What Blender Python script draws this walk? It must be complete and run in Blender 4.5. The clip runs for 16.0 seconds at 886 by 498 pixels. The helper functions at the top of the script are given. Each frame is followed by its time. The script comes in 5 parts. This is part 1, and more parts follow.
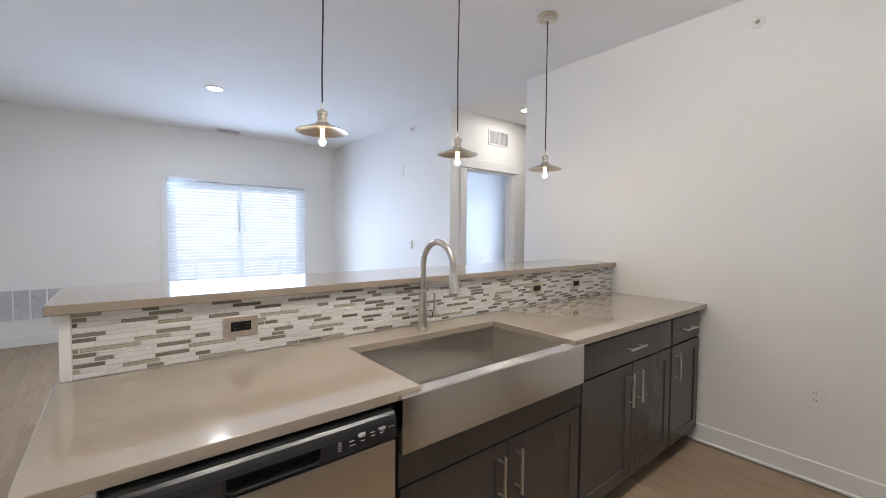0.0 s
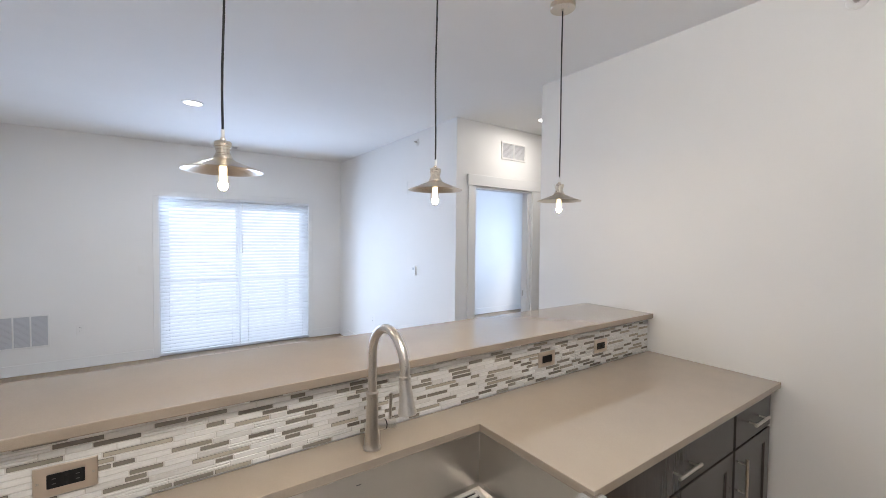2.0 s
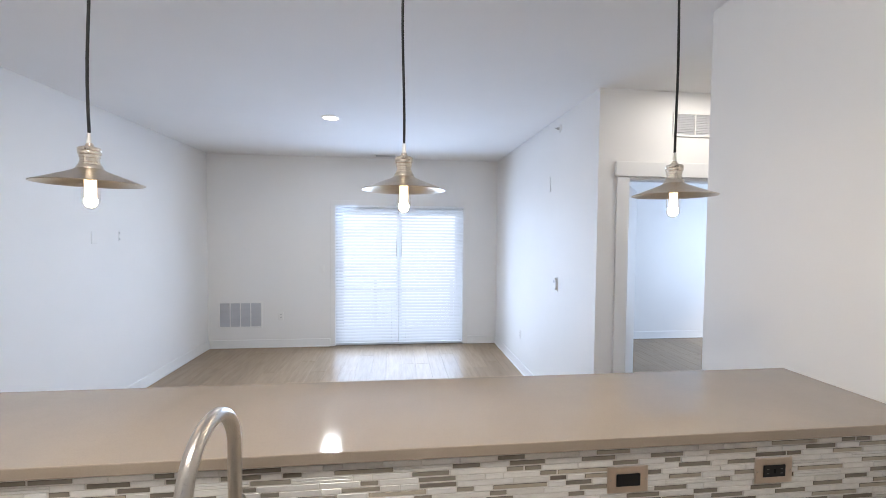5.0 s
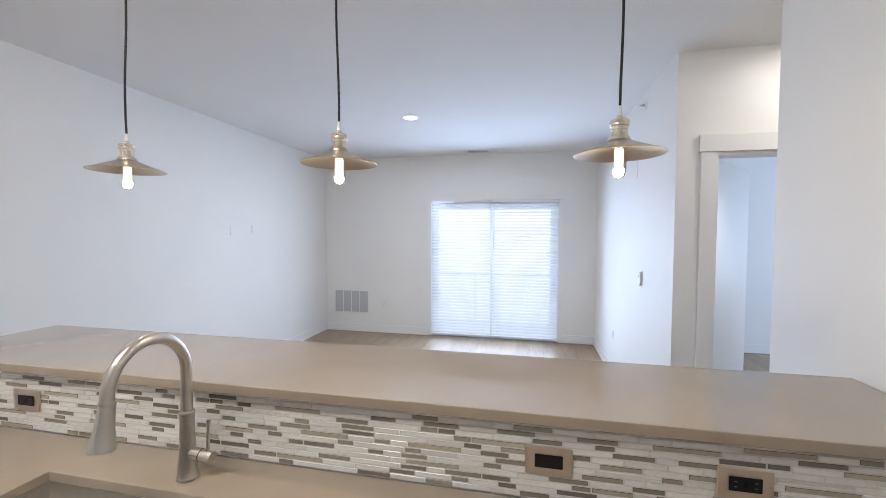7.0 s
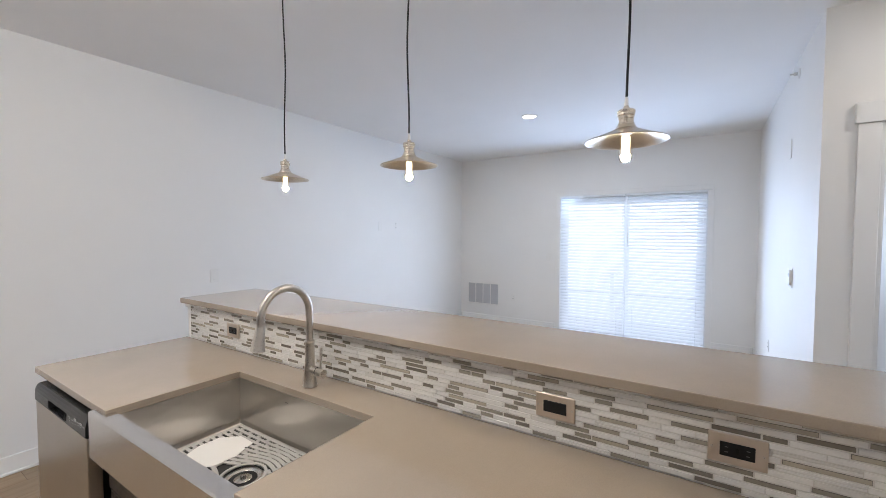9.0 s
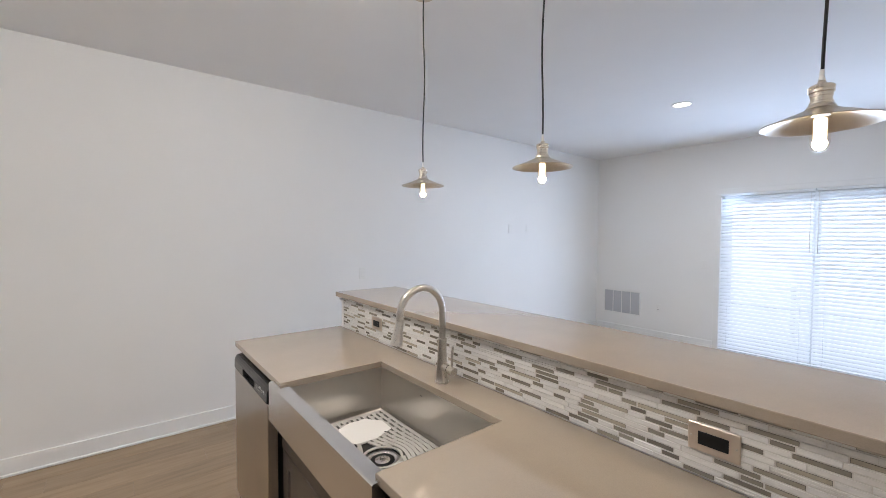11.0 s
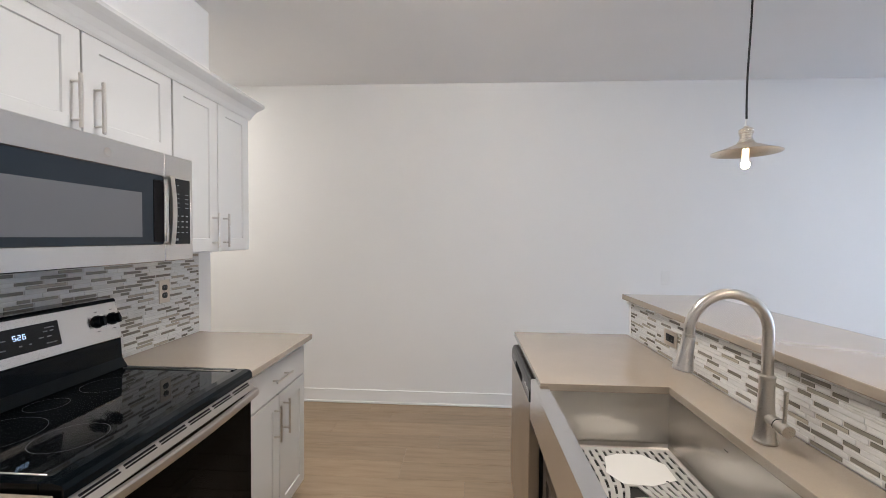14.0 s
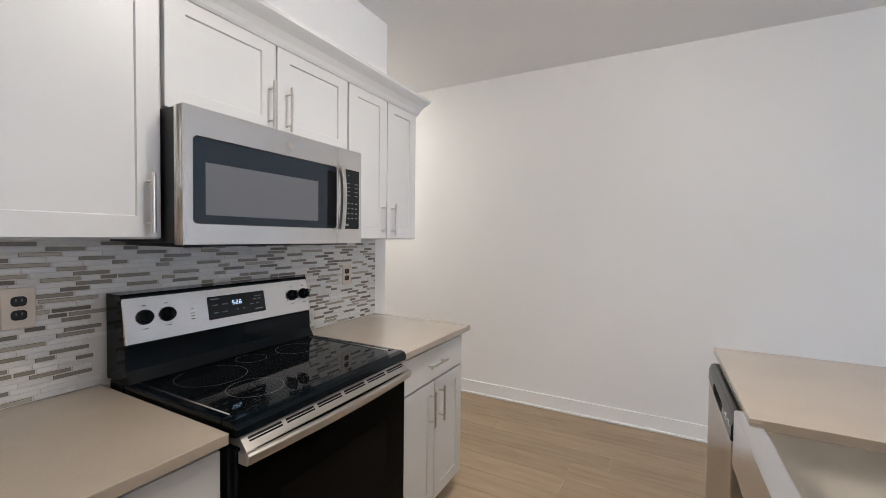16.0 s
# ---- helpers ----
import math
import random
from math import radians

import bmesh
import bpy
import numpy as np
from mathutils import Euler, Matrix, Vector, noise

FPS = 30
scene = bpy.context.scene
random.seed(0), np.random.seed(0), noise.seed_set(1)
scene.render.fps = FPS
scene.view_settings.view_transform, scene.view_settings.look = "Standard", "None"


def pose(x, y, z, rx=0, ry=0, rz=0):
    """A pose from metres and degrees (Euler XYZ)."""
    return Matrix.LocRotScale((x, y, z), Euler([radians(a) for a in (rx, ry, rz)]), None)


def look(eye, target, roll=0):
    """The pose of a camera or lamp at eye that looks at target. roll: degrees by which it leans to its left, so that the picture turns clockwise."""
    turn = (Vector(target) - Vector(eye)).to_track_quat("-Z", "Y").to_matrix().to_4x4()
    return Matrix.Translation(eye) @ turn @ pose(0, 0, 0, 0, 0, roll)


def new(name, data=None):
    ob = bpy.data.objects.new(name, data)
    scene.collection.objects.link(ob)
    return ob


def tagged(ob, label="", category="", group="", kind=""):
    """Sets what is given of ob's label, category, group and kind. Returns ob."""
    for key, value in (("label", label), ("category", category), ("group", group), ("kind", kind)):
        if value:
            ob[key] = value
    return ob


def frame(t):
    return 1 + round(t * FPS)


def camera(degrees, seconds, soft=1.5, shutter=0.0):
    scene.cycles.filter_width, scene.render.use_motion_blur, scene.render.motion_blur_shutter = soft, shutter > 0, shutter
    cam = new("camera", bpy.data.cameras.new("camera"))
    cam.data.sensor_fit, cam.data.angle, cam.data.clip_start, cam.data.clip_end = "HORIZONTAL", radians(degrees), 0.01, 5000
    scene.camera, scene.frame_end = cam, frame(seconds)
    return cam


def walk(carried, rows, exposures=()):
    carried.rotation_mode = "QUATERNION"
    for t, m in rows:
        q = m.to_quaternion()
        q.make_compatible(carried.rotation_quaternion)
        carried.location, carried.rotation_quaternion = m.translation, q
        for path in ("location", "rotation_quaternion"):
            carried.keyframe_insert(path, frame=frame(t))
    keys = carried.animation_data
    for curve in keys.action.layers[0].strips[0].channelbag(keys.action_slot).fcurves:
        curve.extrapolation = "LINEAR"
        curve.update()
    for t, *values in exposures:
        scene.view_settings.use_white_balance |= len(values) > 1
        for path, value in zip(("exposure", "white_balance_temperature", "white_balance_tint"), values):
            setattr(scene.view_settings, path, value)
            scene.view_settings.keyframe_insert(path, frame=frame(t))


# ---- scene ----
cam = camera(95.3, 16.0, soft=0.8)
PATH = [
    (0, (3.026, 1.848, 1.363), (4.279, 3.404, 1.281), 0.5),
    (0.5, (3.129, 1.943, 1.401), (4.393, 3.492, 1.331), 0.6),
    (1, (3.247, 2.03, 1.464), (4.507, 3.582, 1.408), 0.5),
    (1.5, (3.392, 2.123, 1.552), (4.613, 3.705, 1.477), 0.7),
    (2, (3.558, 2.162, 1.598), (4.705, 3.799, 1.537), 0.6),
    (2.5, (3.724, 2.176, 1.634), (4.778, 3.875, 1.571), 0.7),
    (3, (3.894, 2.196, 1.659), (4.814, 3.97, 1.593), 0.8),
    (3.5, (4.062, 2.237, 1.675), (4.81, 4.091, 1.608), 0.8),
    (4, (4.232, 2.287, 1.69), (4.795, 4.205, 1.622), 0.7),
    (4.5, (4.339, 2.403, 1.685), (4.725, 4.364, 1.61), 0.5),
    (4.7, (4.383, 2.449, 1.681), (4.703, 4.422, 1.607), 0.5),
    (6.8, (4.964, 2.431, 1.588), (4.616, 4.398, 1.51), 0.3),
    (7, (5.017, 2.425, 1.584), (4.603, 4.38, 1.508), 0.3),
    (7.5, (5.136, 2.388, 1.583), (4.544, 4.297, 1.506), 0.2),
    (8, (5.254, 2.335, 1.574), (4.485, 4.18, 1.498), 0.2),
    (8.5, (5.369, 2.307, 1.548), (4.428, 4.071, 1.476), 0.1),
    (8.7, (5.413, 2.296, 1.536), (4.408, 4.024, 1.459), 0.1),
    (10.8, (5.467, 2.278, 1.52), (3.957, 3.588, 1.452), 0.3),
    (11, (5.425, 2.291, 1.535), (3.865, 3.54, 1.463), 0.3),
    (11.5, (5.35, 2.308, 1.518), (3.669, 3.391, 1.457), -0.1),
    (12, (5.317, 2.369, 1.503), (3.512, 3.226, 1.438), 0.2),
    (12.5, (5.307, 2.413, 1.487), (3.401, 3.015, 1.429), 0.3),
    (13, (5.302, 2.443, 1.483), (3.334, 2.791, 1.421), 0.4),
    (13.5, (5.282, 2.472, 1.478), (3.287, 2.585, 1.417), 0.4),
    (14, (5.26, 2.513, 1.47), (3.265, 2.396, 1.41), 0.5),
    (14.5, (5.223, 2.559, 1.459), (3.254, 2.21, 1.405), 0.4),
    (15, (5.156, 2.527, 1.439), (3.229, 1.996, 1.387), 0.5),
    (15.5, (5.119, 2.535, 1.419), (3.258, 1.803, 1.362), 0.6),
    (16, (5.089, 2.569, 1.405), (3.327, 1.624, 1.345), 0.7),
]
walk(cam, [(t, look(eye, target, roll)) for t, eye, target, roll in PATH])

# strengths of the lights
SLAT = 41
SKY, DAY, INNER, ROOM, BULB, CAN, DOWN, KITFILL, GLOW = 0.12, 26.0, 51.0, 66.0, 2.9, 18.0, 6.0, 36.5, 2.1

# ---- world, sun, lights ----
world = bpy.data.worlds.new("sky")
scene.world = world
world.use_nodes = True
wn = world.node_tree
sky = wn.nodes.new("ShaderNodeTexSky")
sky.sky_type = "NISHITA"
sky.sun_disc = False
sky.sun_elevation, sky.sun_rotation = radians(38), radians(150)
wn.nodes["Background"].inputs["Strength"].default_value = SKY
wn.links.new(sky.outputs[0], wn.nodes["Background"].inputs[0])
sun = new("sun", bpy.data.lights.new("sun", "SUN"))
sun.data.energy, sun.data.angle, sun.data.color = 1.2, radians(12), (1, 0.96, 0.9)
sun.matrix_world = look((0, 0, 10), (0 + math.sin(radians(150)) * -6, -math.cos(radians(150)) * 6, 10 - 4.7))


def lamp(kind, name, m, energy, color, **kw):
    data = bpy.data.lights.new(name, kind)
    data.energy, data.color = energy, color
    if kind == "AREA":
        data.shape = kw.get("shape", "RECTANGLE")
        data.size = kw["size"]
        if "size_y" in kw:
            data.size_y = kw["size_y"]
        data.spread = kw.get("spread", radians(180))
    else:
        data.shadow_soft_size = kw.get("size", 0.02)
    ob = new(name, data)
    ob.matrix_world = m
    return ob


WARM = (1.0, 0.943, 0.876)
FILAMENT = (1.0, 0.83, 0.63)
BLUE = (0.50, 0.675, 1.0)
PALE = (0.58, 0.73, 1.0)
CEIL = 2.78
# daylight in the openings of the sliding door and of the bedroom window
lamp("AREA", "door_daylight", pose(4.495, 8.522, 1.05, -90, 0, 0), DAY, PALE, size=1.86, size_y=1.98)
lamp("AREA", "blind_daylight", pose(4.47, 8.355, 1.10, -93, 0, -5), INNER, BLUE, size=1.80, size_y=1.94, spread=radians(160))
lamp("AREA", "bedroom_daylight", pose(10.28, 7.0, 1.5, 90, 0, 90), ROOM, (0.56, 0.72, 1.0), size=1.6, size_y=1.4)
PENDANTS = (3.713, 4.472, 5.238)
PEND_Y = 3.526
for px in PENDANTS:
    lamp("POINT", "pendant_light", pose(px, PEND_Y, 1.742), BULB, FILAMENT, size=0.02)
# Living can is real; entry and both kitchen cans are unseen, added as fill.
CANS = ((3.81, 6.48), (6.73, 4.92), (2.38, -0.3), (3.45, 2.2), (4.4, 2.2))
for (cx, cy), w, tint in zip(CANS, (CAN * 1.4, CAN * 0.38, CAN * 1.05, DOWN, DOWN), ((0.93, 0.965, 1.0), WARM, WARM, WARM, WARM)):
    lamp("AREA", "can_light", pose(cx, cy, CEIL - 0.012), w, tint, size=0.13, shape="DISK", spread=radians(110 if w == DOWN else 180))
# Unseen dome with a point lamp, added to brighten the kitchen.
DOME = (4.05, 2.5)
lamp("POINT", "kitchen_dome_light", pose(DOME[0], DOME[1], CEIL - 0.10), KITFILL, WARM, size=0.07)


# ---- materials ----
def mat(name, color, rough=0.5, metal=0.0, coat=0.0, spec=0.5):
    m = bpy.data.materials.new(name)
    m.use_nodes = True
    b = m.node_tree.nodes["Principled BSDF"]
    b.inputs["Base Color"].default_value = (*color, 1)
    b.inputs["Roughness"].default_value = rough
    b.inputs["Metallic"].default_value = metal
    b.inputs["Coat Weight"].default_value = coat
    b.inputs["Coat Roughness"].default_value = 0.05
    b.inputs["Specular IOR Level"].default_value = spec
    return m


def node(m, kind, **inputs):
    n = m.node_tree.nodes.new(kind)
    for k, v in inputs.items():
        n.inputs[k.replace("_", " ")].default_value = v
    return n


def coords(m, scale=(1, 1, 1), kind="Object"):
    c = m.node_tree.nodes.new("ShaderNodeTexCoord")
    p = m.node_tree.nodes.new("ShaderNodeMapping")
    p.inputs["Scale"].default_value = scale
    m.node_tree.links.new(c.outputs[kind], p.inputs["Vector"])
    return p.outputs["Vector"]


def ramp(m, fac, stops):
    r = m.node_tree.nodes.new("ShaderNodeValToRGB")
    while len(r.color_ramp.elements) < len(stops):
        r.color_ramp.elements.new(0.5)
    for e, (pos, col) in zip(r.color_ramp.elements, stops):
        e.position, e.color = pos, (*col, 1)
    m.node_tree.links.new(fac, r.inputs["Fac"])
    return r.outputs["Color"]


def set_in(m, name, socket):
    m.node_tree.links.new(socket, m.node_tree.nodes["Principled BSDF"].inputs[name])


def noisy(m, vec, scale, detail=4, rough=0.6):
    n = node(m, "ShaderNodeTexNoise", Scale=scale, Detail=detail, Roughness=rough)
    m.node_tree.links.new(vec, n.inputs["Vector"])
    return n.outputs["Fac"]


def bump(m, height, strength, dist=0.002):
    b = node(m, "ShaderNodeBump", Strength=strength, Distance=dist)
    m.node_tree.links.new(height, b.inputs["Height"])
    set_in(m, "Normal", b.outputs["Normal"])


def mixed(m, a, b, fac, mode="MIX"):
    x = m.node_tree.nodes.new("ShaderNodeMix")
    x.data_type, x.blend_type = "RGBA", mode
    for sock, v in ((x.inputs[0], fac), (x.inputs[6], a), (x.inputs[7], b)):
        if isinstance(v, (int, float)):
            sock.default_value = v
        elif isinstance(v, tuple):
            sock.default_value = (*v, 1)
        else:
            m.node_tree.links.new(v, sock)
    return x.outputs[2]


def painted(name, color, rough, grain=220, strength=0.12):
    """Rolled paint: faint stipple and broad unevenness."""
    m = mat(name, color, rough)
    v = coords(m)
    wide = noisy(m, v, 0.9, 3)
    lo = tuple(c * 0.965 for c in color)
    set_in(m, "Base Color", ramp(m, wide, ((0.3, lo), (0.7, color))))
    bump(m, noisy(m, v, grain, 3), strength, 0.0008)
    return m


def brushed(name, color, rough, stretch, metal=1.0, streak=0.75):
    """Metal with fine brush lines along one axis."""
    m = mat(name, color, rough, metal)
    v = coords(m, stretch)
    g = noisy(m, v, 260, 2, 0.6)
    r = node(m, "ShaderNodeMapRange", From_Min=0.3, From_Max=0.7, To_Min=rough * 0.96, To_Max=rough * 1.04)
    m.node_tree.links.new(g, r.inputs["Value"])
    set_in(m, "Roughness", r.outputs["Result"])
    if min(stretch) > 1:
        set_in(m, "Base Color", ramp(m, noisy(m, coords(m), 5, 3), ((0.25, tuple(c * 0.93 for c in color)), (0.75, color))))
        return m
    m.node_tree.nodes["Principled BSDF"].inputs["Anisotropic"].default_value = streak
    tg = m.node_tree.nodes.new("ShaderNodeTangent")
    tg.direction_type, tg.axis = "RADIAL", "XYZ"[min(range(3), key=lambda k: stretch[k])]
    set_in(m, "Tangent", tg.outputs["Tangent"])
    smudge = noisy(m, coords(m), 5, 3)
    set_in(m, "Base Color", ramp(m, smudge, ((0.25, tuple(c * 0.93 for c in color)), (0.75, color))))
    return m


M_WALL = painted("wall_paint", (0.83, 0.82, 0.805), 0.55)
M_CEIL = painted("ceiling_paint", (0.87, 0.865, 0.86), 0.8, 150, 0.2)
M_TRIM = painted("trim_paint", (0.84, 0.835, 0.825), 0.35, 90, 0.05)
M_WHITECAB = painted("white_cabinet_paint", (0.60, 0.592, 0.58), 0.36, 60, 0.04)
M_PLASTIC = mat("white_plastic", (0.80, 0.79, 0.77), 0.35)
M_GREYGAP = mat("vent_dark", (0.10, 0.10, 0.11), 0.7)
M_VENT = mat("vent_grey", (0.52, 0.52, 0.54), 0.5)
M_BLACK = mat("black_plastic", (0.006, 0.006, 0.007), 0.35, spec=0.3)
M_BLACKGLASS = mat("black_glass", (0.004, 0.005, 0.006), 0.03, spec=0.36)
M_CORD = mat("black_cord", (0.012, 0.012, 0.012), 0.7)
M_RING = mat("burner_ring", (0.085, 0.09, 0.095), 0.3)
M_OVENGLASS = mat("oven_glass", (0.002, 0.002, 0.002), 0.05, spec=0.03)
M_RECESS = mat("black_recess", (0.004, 0.004, 0.005), 0.3, spec=0.12)
M_PRINT = mat("grey_print", (0.16, 0.165, 0.175), 0.5)
M_PRINTLIGHT = mat("pale_print", (0.50, 0.50, 0.50), 0.5)
M_PRINTDARK = mat("dark_print", (0.12, 0.12, 0.12), 0.5)
M_STEEL_X = brushed("brushed_steel_long", (0.73, 0.71, 0.69), 0.21, (0.15, 6, 6), streak=0.82)
M_STEEL_R = brushed("range_trim_steel", (0.52, 0.485, 0.445), 0.33, (0.15, 6, 6), streak=0.6)
M_STEEL_Z = brushed("brushed_steel_upright", (0.62, 0.585, 0.545), 0.29, (6, 6, 0.15))
M_NICKEL = brushed("brushed_nickel", (0.62, 0.585, 0.54), 0.28, (4, 4, 4))
M_SHADE = brushed("pendant_nickel", (0.68, 0.60, 0.495), 0.28, (6, 6, 0.6), streak=0.5)
M_SOCKET = brushed("socket_nickel", (0.74, 0.675, 0.585), 0.27, (6, 6, 6))
M_PLATE = brushed("nickel_plate", (0.66, 0.58, 0.50), 0.30, (0.2, 6, 6))
M_PAPER = mat("white_card", (0.70, 0.69, 0.67), 0.7)
M_BLIND = mat("blind_slat", (0.86, 0.87, 0.88), 0.5)
tr = node(M_BLIND, "ShaderNodeBsdfTranslucent", Color=(0.85, 0.88, 0.92, 1))
mx = node(M_BLIND, "ShaderNodeMixShader", Fac=0.2)
M_BLIND.node_tree.links.new(M_BLIND.node_tree.nodes["Principled BSDF"].outputs[0], mx.inputs[1])
M_BLIND.node_tree.links.new(tr.outputs[0], mx.inputs[2])
M_BLIND.node_tree.links.new(mx.outputs[0], M_BLIND.node_tree.nodes["Material Output"].inputs["Surface"])
M_SKYGLOW = mat("bright_sky", (0, 0, 0), 1.0)
sg = M_SKYGLOW.node_tree.nodes["Principled BSDF"]
sg.inputs["Emission Color"].default_value = (0.86, 0.92, 1.0, 1)
sg.inputs["Emission Strength"].default_value = GLOW

M_VINYL = mat("vinyl_frame", (0.80, 0.81, 0.82), 0.4)

# stained dark wood of the peninsula cabinets
# Darker body colour, so the gaps between the doors look shaded.
M_FRAMESHADE = mat("frame_gap_shade", (0.014, 0.012, 0.012), 0.4)
M_DARKCAB = mat("dark_stained_wood", (0.05, 0.042, 0.04), 0.27)
v = coords(M_DARKCAB, (14, 14, 1.2))
g = noisy(M_DARKCAB, v, 6, 5, 0.65)
set_in(M_DARKCAB, "Base Color", ramp(M_DARKCAB, g, ((0.25, (0.050, 0.044, 0.043)), (0.55, (0.062, 0.055, 0.053)), (0.8, (0.072, 0.064, 0.061)))))
bump(M_DARKCAB, g, 0.03, 0.0004)

# greige quartz
M_QUARTZ = mat("greige_quartz", (0.36, 0.31, 0.26), 0.1, coat=0.45, spec=0.55)
v = coords(M_QUARTZ)
fine = noisy(M_QUARTZ, v, 420, 2)
wide = noisy(M_QUARTZ, v, 6, 4)
c1 = ramp(M_QUARTZ, fine, ((0.3, (0.340, 0.281, 0.222)), (0.7, (0.376, 0.312, 0.249))))
c2 = ramp(M_QUARTZ, wide, ((0.3, (0.94, 0.94, 0.95)), (0.7, (1, 1, 1))))
set_in(M_QUARTZ, "Base Color", mixed(M_QUARTZ, c1, c2, 1.0, "MULTIPLY"))
rr = node(M_QUARTZ, "ShaderNodeMapRange", From_Min=0.3, From_Max=0.7, To_Min=0.06, To_Max=0.095)
M_QUARTZ.node_tree.links.new(wide, rr.inputs["Value"])
set_in(M_QUARTZ, "Roughness", rr.outputs["Result"])

# vinyl planks
M_PLANK = mat("vinyl_plank", (0.3, 0.22, 0.15), 0.38, spec=0.24)
info = M_PLANK.node_tree.nodes.new("ShaderNodeObjectInfo")
tc = M_PLANK.node_tree.nodes.new("ShaderNodeTexCoord")
off = M_PLANK.node_tree.nodes.new("ShaderNodeVectorMath")
off.operation = "MULTIPLY_ADD"
M_PLANK.node_tree.links.new(info.outputs["Random"], off.inputs[0])
off.inputs[1].default_value = (37, 91, 13)
M_PLANK.node_tree.links.new(tc.outputs["Object"], off.inputs[2])
mp = M_PLANK.node_tree.nodes.new("ShaderNodeMapping")
mp.inputs["Scale"].default_value = (9, 0.9, 1)
M_PLANK.node_tree.links.new(off.outputs[0], mp.inputs["Vector"])
grain = noisy(M_PLANK, mp.outputs[0], 3.2, 7, 0.62)
base = ramp(M_PLANK, grain, ((0.28, (0.265, 0.192, 0.127)), (0.5, (0.325, 0.241, 0.163)), (0.75, (0.375, 0.283, 0.196))))
tone = ramp(M_PLANK, info.outputs["Random"], ((0.0, (0.91, 0.91, 0.915)), (1.0, (1.04, 1.03, 1.02))))
set_in(M_PLANK, "Base Color", mixed(M_PLANK, base, tone, 1.0, "MULTIPLY"))
bump(M_PLANK, grain, 0.12, 0.001)
M_SEAM = mat("floor_seam", (0.235, 0.180, 0.130), 0.6)


def tile_material(name, stops, rough, coat):
    m = mat(name, stops[0][1], rough, coat=coat)
    i = m.node_tree.nodes.new("ShaderNodeObjectInfo")
    g = m.node_tree.nodes.new("ShaderNodeNewGeometry")
    add = m.node_tree.nodes.new("ShaderNodeMath")
    add.operation = "ADD"
    m.node_tree.links.new(i.outputs["Random"], add.inputs[0])
    m.node_tree.links.new(g.outputs["Random Per Island"], add.inputs[1])
    fr = m.node_tree.nodes.new("ShaderNodeMath")
    fr.operation = "FRACT"
    m.node_tree.links.new(add.outputs[0], fr.inputs[0])
    vein = ramp(m, noisy(m, coords(m, (1, 1, 3)), 28, 5, 0.7), ((0.32, (0.85, 0.85, 0.855)), (0.5, (0.95, 0.95, 0.95)), (0.65, (1, 1, 1))))
    set_in(m, "Base Color", mixed(m, ramp(m, fr.outputs[0], stops), vein, 1.0, "MULTIPLY"))
    return m


M_TGLASS = tile_material("taupe_glass_tile", ((0.0, (0.165, 0.143, 0.120)), (0.35, (0.235, 0.210, 0.175)), (0.7, (0.275, 0.250, 0.205)), (1.0, (0.36, 0.33, 0.275))), 0.08, 0.6)
M_TLIGHT = tile_material("sand_glass_tile", ((0.0, (0.40, 0.36, 0.29)), (1.0, (0.50, 0.45, 0.37))), 0.10, 0.5)
M_TWHITE = tile_material("white_marble_tile", ((0.0, (0.67, 0.65, 0.625)), (0.4, (0.79, 0.775, 0.75)), (0.7, (0.74, 0.73, 0.72)), (1.0, (0.82, 0.805, 0.78))), 0.22, 0.2)
# Dark bevel colour paints the shadow lines round the recessed glass tiles.
M_TEDGESHADE = mat("tile_edge", (0.105, 0.094, 0.080), 0.3)
M_GROUT = painted("grout", (0.64, 0.615, 0.575), 0.85, 500, 0.3)

# lit things
M_BULB = mat("lit_bulb", (1, 0.9, 0.75), 0.2)
bb = M_BULB.node_tree.nodes["Principled BSDF"]
bb.inputs["Emission Color"].default_value = (1, 0.82, 0.58, 1)
bb.inputs["Emission Strength"].default_value = 1.8
M_BULBGLASS = mat("bulb_glass", (1, 0.97, 0.92), 0.02)
bg = M_BULBGLASS.node_tree.nodes["Principled BSDF"]
bg.inputs["Transmission Weight"].default_value = 1.0
bg.inputs["IOR"].default_value = 1.03
M_CANGLOW = mat("can_lens", (1, 1, 1), 0.4)
cg = M_CANGLOW.node_tree.nodes["Principled BSDF"]
cg.inputs["Emission Color"].default_value = (1, 0.95, 0.88, 1)
cg.inputs["Emission Strength"].default_value = 7
M_DIGIT = mat("lit_digits", (0.3, 0.5, 0.9), 0.4)
dg = M_DIGIT.node_tree.nodes["Principled BSDF"]
dg.inputs["Emission Color"].default_value = (0.55, 0.75, 1.0, 1)
dg.inputs["Emission Strength"].default_value = 1.3
M_GLASS = mat("window_glass", (1, 1, 1), 0.0)
gl = M_GLASS.node_tree.nodes["Principled BSDF"]
gl.inputs["Transmission Weight"].default_value = 1.0
gl.inputs["IOR"].default_value = 1.01
M_DECK = mat("deck_boards", (0.34, 0.32, 0.30), 0.7)
M_GRASS = painted("grass_ground", (0.07, 0.10, 0.04), 0.9, 8, 0.5)
M_RAIL = mat("white_rail", (0.80, 0.80, 0.80), 0.4)


# ---- mesh helpers ----
def box(bm, x0, x1, y0, y1, z0, z1, bevel=0.0, seg=1):
    vs = [bm.verts.new((x, y, z)) for z in (z0, z1) for y in (y0, y1) for x in (x0, x1)]
    fs = [bm.faces.new([vs[i] for i in q]) for q in
          ((0, 2, 3, 1), (4, 5, 7, 6), (0, 1, 5, 4), (2, 6, 7, 3), (0, 4, 6, 2), (1, 3, 7, 5))]
    if bevel:
        es = list({e for f in fs for e in f.edges})
        bmesh.ops.bevel(bm, geom=es, offset=bevel, segments=seg, affect="EDGES", profile=0.5)
    return bm


